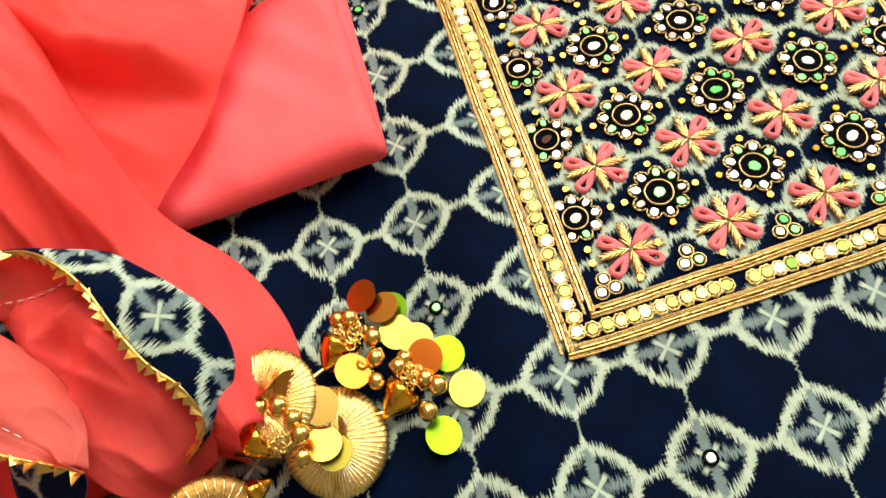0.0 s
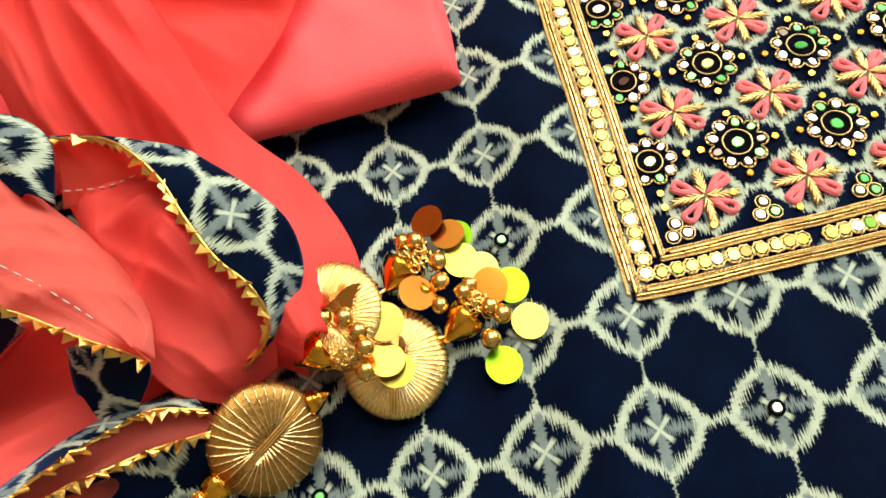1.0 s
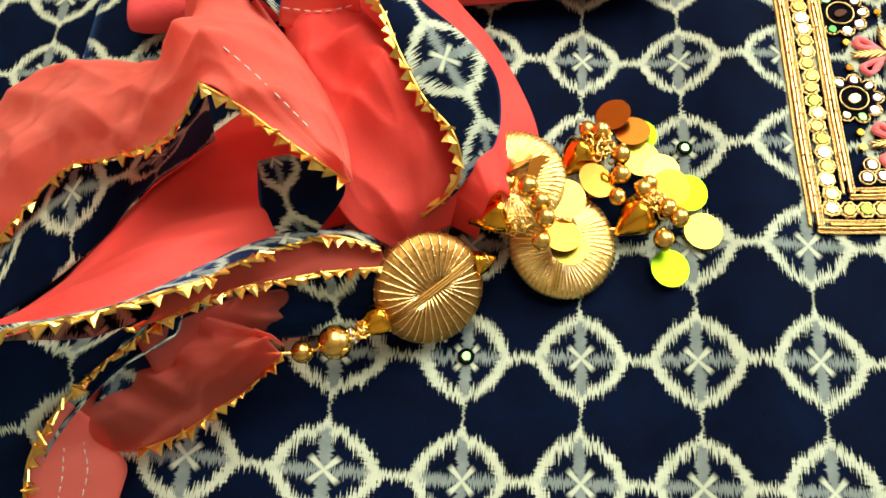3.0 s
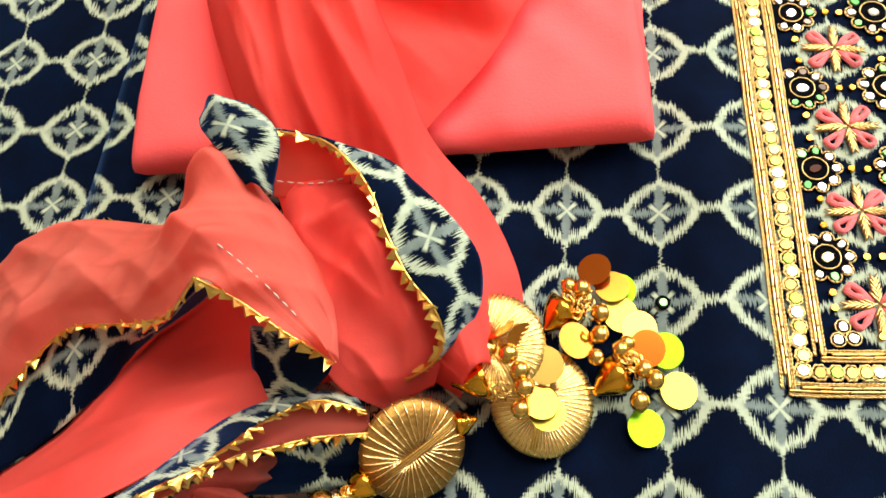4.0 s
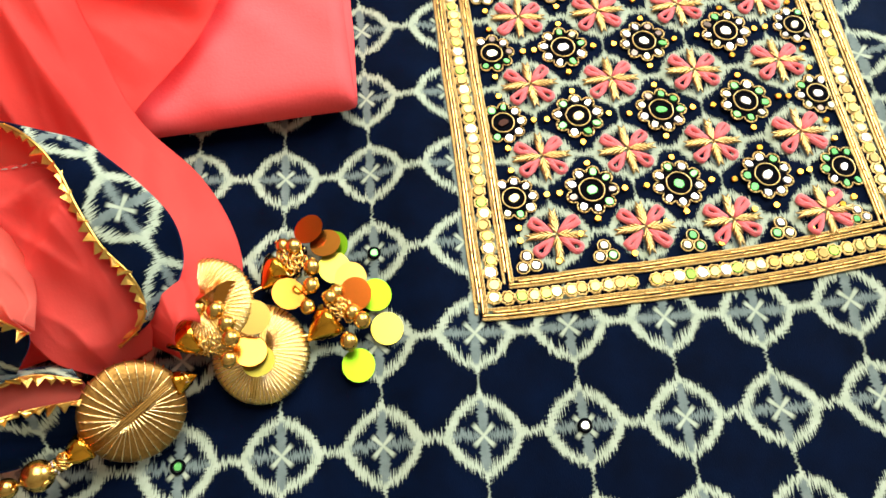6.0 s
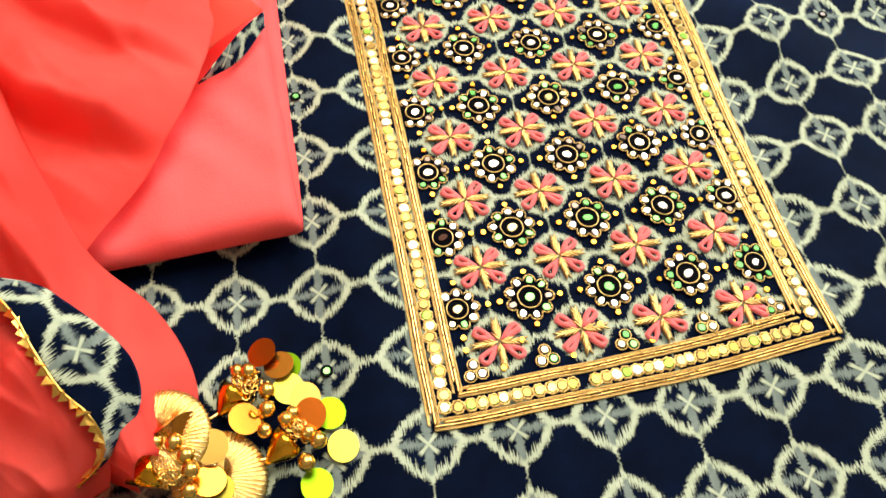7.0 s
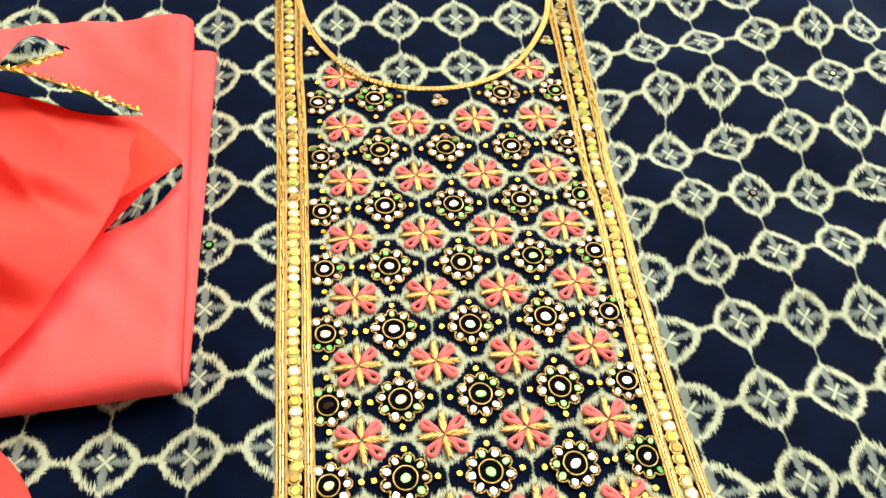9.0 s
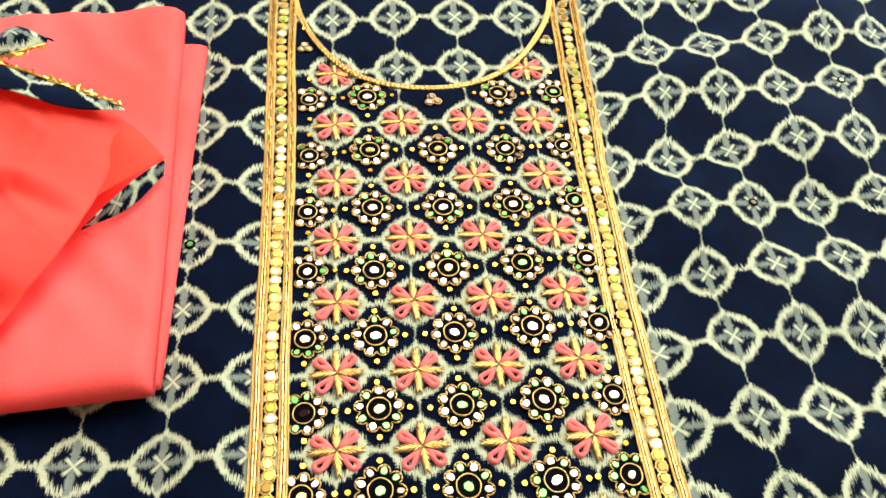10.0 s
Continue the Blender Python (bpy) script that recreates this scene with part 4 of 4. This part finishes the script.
def ball_mesh(name, r, mat):
    bm = bmesh.new()
    bmesh.ops.create_uvsphere(bm, u_segments=20, v_segments=12, radius=r)
    tube(bm, [Vector((0, 0, z)) for z in (r * 0.9, r * 1.06)], r * 0.3, 8)
    tube(bm, [Vector((0, 0, -z)) for z in (r * 0.9, r * 1.06)], r * 0.3, 8)
    return mesh_of(name, bm, mat)


BALL = ball_mesh("bead", 0.0027, BEAD)


def bead(parent, place, size=1.0):
    ob = put("bead", BALL, Matrix.Translation(place) @ Euler((random.uniform(0.6, 1.6), random.uniform(-1, 1), random.uniform(0, 6))).to_matrix().to_4x4() @ Matrix.Scale(size, 4), parent)
    return ob


def bell_mesh():
    """A small foil bell with a pinched tip and a flaring four-lobed mouth."""
    bm = bmesh.new()
    prof = [(0.0, 0.0004), (0.0012, 0.0012), (0.003, 0.0026), (0.0055, 0.0041), (0.008, 0.0048), (0.0098, 0.0046), (0.0094, 0.0040), (0.006, 0.0034), (0.002, 0.0012)]
    n, rings = 16, []
    for x, r in prof:
        rings.append([bm.verts.new((r * (1 + 0.14 * math.cos(4 * 6.2832 * k / n) * (x / 0.01)) * math.cos(6.2832 * k / n), r * (1 + 0.14 * math.cos(4 * 6.2832 * k / n) * (x / 0.01)) * math.sin(6.2832 * k / n), x)) for k in range(n)])
    for a, b in zip(rings, rings[1:]):
        for k in range(n):
            bm.faces.new((a[k], a[(k + 1) % n], b[(k + 1) % n], b[k]))
    bm.faces.new(rings[0][::-1])
    bm.faces.new(rings[-1])
    bmesh.ops.recalc_face_normals(bm, faces=bm.faces[:])
    return mesh_of("bell", bm, AMBER)


BELL = bell_mesh()


def bell(parent, tip, mouth, size=1.0):
    d = (Vector(mouth) - Vector(tip)).normalized()
    put("bell", BELL, Matrix.Translation(tip) @ d.to_track_quat("Z", "Y").to_matrix().to_4x4() @ Matrix.Scale(size, 4), parent)


def stone_mesh():
    bm = bmesh.new()
    bmesh.ops.create_icosphere(bm, subdivisions=1, radius=0.00072)
    return mesh_of("stone", bm, CRYSTAL, False)


CRYSTAL, _, _ = material("clear_stone_on_foil", (0.92, 0.93, 0.95), 0.08, 1.0)
STONE = stone_mesh()


def foil(name, colour, rough=0.2):
    m = metal_material(name, colour, tuple(min(1.0, c * 1.12) for c in colour), rough, 40, 0.04)
    return m


FOILS = {"yellow": foil("yellow_foil", (0.44, 0.38, 0.05), 0.35), "green": foil("lime_foil", (0.16, 0.34, 0.01), 0.35), "copper": foil("copper_foil", (0.70, 0.17, 0.02), 0.24),
         "gold": foil("pale_gold_foil", (0.50, 0.32, 0.07), 0.33), "brown": foil("bronze_foil", (0.62, 0.25, 0.035), 0.22), "bright": foil("bright_foil", (0.98, 0.92, 0.66), 0.25)}


def paillette_mesh(key):
    bm = bmesh.new()
    n, r = 24, 0.0058
    top, low = [], []
    for k in range(n):
        a = 6.2832 * k / n
        z = 0.0
        top.append(bm.verts.new((r * math.cos(a), r * math.sin(a), z + 0.00012)))
        low.append(bm.verts.new((r * math.cos(a), r * math.sin(a), z - 0.00012)))
    for k in range(n):
        kk = (k + 1) % n
        bm.faces.new((top[k], low[k], low[kk], top[kk]))
    bm.faces.new(top), bm.faces.new(low[::-1])
    return mesh_of("paillette", bm, FOILS[key], False)


PAIL = {k: paillette_mesh(k) for k in FOILS}


def paillette(parent, place, key, rx=0.0, ry=0.0, size=1.0):
    ob = put("paillette", PAIL[key], Matrix.Translation(place) @ Euler((rx, ry, random.uniform(0, 6))).to_matrix().to_4x4() @ Matrix.Scale(size, 4), parent)
    return ob


def rondelle(parent, place, axis, size=1.0):
    """A small gold ring set with clear stones, strung between beads."""
    d = Vector(axis).normalized()
    m = Matrix.Translation(place) @ d.to_track_quat("Z", "Y").to_matrix().to_4x4() @ Matrix.Scale(size, 4)
    bm = bmesh.new()
    for z in (-0.0008, 0.0008):
        tube(bm, [Vector((0.0022 * math.cos(6.2832 * k / 14), 0.0022 * math.sin(6.2832 * k / 14), z)) for k in range(14)], 0.0004, 5, True)
    ob = part("rondelle", bm, WIRE, parent, "gold ring set with clear stones")
    ob.matrix_basis = m
    for k in range(8):
        a = 6.2832 * k / 8
        put("stone", STONE, Matrix.Translation((0.0021 * math.cos(a), 0.0021 * math.sin(a), 0)), ob)


def wire_knot(parent, centre, spread, count, mat=WIRE, r=0.00035):
    """A tangle of springy gold wire that ties beads and discs together."""
    bm = bmesh.new()
    c = Vector(centre)
    for _ in range(count):
        a, tilt, rad = random.uniform(0, 6.28), random.uniform(-1.0, 1.0), random.uniform(0.0012, 0.0024)
        o = c + Vector((random.uniform(-1, 1) * spread[0], random.uniform(-1, 1) * spread[1], random.uniform(-1, 1) * spread[2]))
        rot = Euler((tilt, random.uniform(-1, 1), a)).to_matrix()
        pts = [o + rot @ Vector((rad * math.cos(t * 0.9), rad * math.sin(t * 0.9), 0.0005 * t - 0.0015)) for t in range(9)]
        tube(bm, pts, r, 5)
    tagged(part("wire_knot", bm, mat, parent), kind="stuff")


def strand(parent, pts, r=0.0005, mat=CORD):
    bm = bmesh.new()
    tube(bm, spline(pts, 16), r, 6)
    part("cord", bm, mat, parent)


t1 = tagged(new("tassel"), "gold tassel with a thread-wound button, round beads and foil bell", "tassel", "dupatta tassels")
t1.location = (-0.0008, 0.0032, 0.002)
button(t1, (-0.114, -0.017, 0.013), 0.0168, (0.46, -0.66, 1), math.radians(36), CORD, GOTA, 34, 1, "brown-gold button wound with pale gold thread")
bell(t1, (-0.1345, -0.031, 0.018), (-0.124, -0.024, 0.016), 0.95)
bead(t1, (-0.1405, -0.0335, 0.019), 1.85)
bead(t1, (-0.1500, -0.0355, 0.018), 1.2)
strand(t1, [(-0.162, -0.036, 0.020), (-0.150, -0.0355, 0.018), (-0.1405, -0.0335, 0.019), (-0.130, -0.029, 0.018)], 0.0007, WIRE)
wire_knot(t1, (-0.1325, -0.0300, 0.018), (0.0008, 0.0008, 0.0006), 8)
rondelle(t1, (-0.1357, -0.0315, 0.018), (0.9, 0.45, 0))
rondelle(t1, (-0.0975, -0.0085, 0.011), (0.9, 0.35, 0))
bell(t1, (-0.094, -0.0075, 0.010), (-0.1035, -0.0105, 0.012), 0.8)

t2 = tagged(new("tassel"), "gold tassel with a wound button under beads, wire and bronze discs", "tassel", "dupatta tassels")
t2.location = (0.0022, 0.0058, 0.0015)
button(t2, (-0.0912, 0.0108, 0.0190), 0.0165, (-0.10, -0.08, 1), math.radians(120), BRIGHT, GOTA, 60, 1, "bright gold thread-wound button")
bell(t2, (-0.1045, -0.0010, 0.017), (-0.094, 0.001, 0.019), 1.2)
wire_knot(t2, (-0.0905, -0.001, 0.0185), (0.0030, 0.0040, 0.0015), 34)
for q, s in (((-0.0925, 0.0085, 0.020), 0.95), ((-0.0865, 0.0065, 0.0215), 1.0), ((-0.0832, 0.0012, 0.0215), 0.95), ((-0.0822, -0.0040, 0.0215), 1.0), ((-0.0838, -0.0100, 0.019), 0.95)):
    bead(t2, (q[0], q[1], q[2] + 0.0025), s * 1.12)
paillette(t2, (-0.0895, 0.0150, 0.0225), "brown", 0.5, -0.75, 1.0)
paillette(t2, (-0.0815, 0.0105, 0.0225), "brown", -0.35, 0.55, 1.0)
paillette(t2, (-0.0755, 0.0035, 0.0200), "gold", -0.15, 0.10, 1.02)
paillette(t2, (-0.0775, -0.0075, 0.0185), "brown", 0.10, 0.2, 0.95)
paillette(t2, (-0.0755, -0.0105, 0.0160), "yellow", 0.05, 0.05, 0.95)

t3 = tagged(new("tassel"), "gold tassel with foil bells, beads, yellow and copper discs", "tassel", "dupatta tassels")
t3.location, t3.scale = (0.0013, 0.0043, -0.001), (1, 1.07, 1)
button(t3, (-0.0755, -0.0026, 0.0065), 0.0165, (0.08, -0.1, 1), math.radians(75), BRIGHT, GOTA, 60, 1, "bright gold thread-wound button")
strand(t3, [(-0.068, 0.003, 0.008), (-0.062, 0.001, 0.007), (-0.057, 0.001, 0.006)], 0.0007, WIRE)
strand(t3, [(-0.082, 0.016, 0.010), (-0.075, 0.019, 0.008), (-0.071, 0.021, 0.007)], 0.0007, WIRE)
bell(t3, (-0.0735, 0.0190, 0.0070), (-0.0655, 0.0268, 0.0085), 1.2)
bell(t3, (-0.0590, -0.0010, 0.0070), (-0.0500, 0.0052, 0.0080), 1.2)
bell(t3, (-0.0660, 0.0115, 0.0065), (-0.0590, 0.0170, 0.0080), 0.85)
wire_knot(t3, (-0.0605, 0.0265, 0.0085), (0.0040, 0.0040, 0.0015), 26)
wire_knot(t3, (-0.0480, 0.0070, 0.0080), (0.0045, 0.0030, 0.0015), 24)
for q, s in (((-0.0640, 0.0330, 0.007), 0.9), ((-0.0600, 0.0315, 0.0085), 1.0), ((-0.0545, 0.0232, 0.008), 1.0), ((-0.0555, 0.0165, 0.008), 1.0), ((-0.0575, 0.0095, 0.008), 0.9),
             ((-0.0495, 0.0115, 0.008), 0.9), ((-0.0470, 0.0135, 0.007), 0.85), ((-0.0425, 0.0055, 0.007), 0.95), ((-0.0395, 0.0022, 0.007), 1.0), ((-0.0450, -0.0040, 0.006), 1.05)):
    bead(t3, (q[0], q[1], q[2] + 0.0025), s * 1.12)
for q, key, rx, ry in (((-0.0545, 0.0395, 0.0060), "copper", 0.12, -0.35), ((-0.0490, 0.0335, 0.0055), "brown", 0.1, 0.25), ((-0.0465, 0.0330, 0.0030), "green", 0.1, 0.1),
                       ((-0.0470, 0.0245, 0.0040), "yellow", 0.0, 0.05), ((-0.0415, 0.0195, 0.0045), "gold", 0.05, 0.0), ((-0.0405, 0.0120, 0.0085), "copper", -0.1, -0.15),
                       ((-0.0335, 0.0125, 0.0030), "green", 0.0, 0.1), ((-0.0312, 0.0000, 0.0028), "yellow", 0.0, 0.05), ((-0.0430, -0.0108, 0.0026), "green", 0.05, 0.0), ((-0.0635, 0.0145, 0.0120), "brown", -0.2, -0.3)):
    paillette(t3, q, key, rx, ry, 1.0)
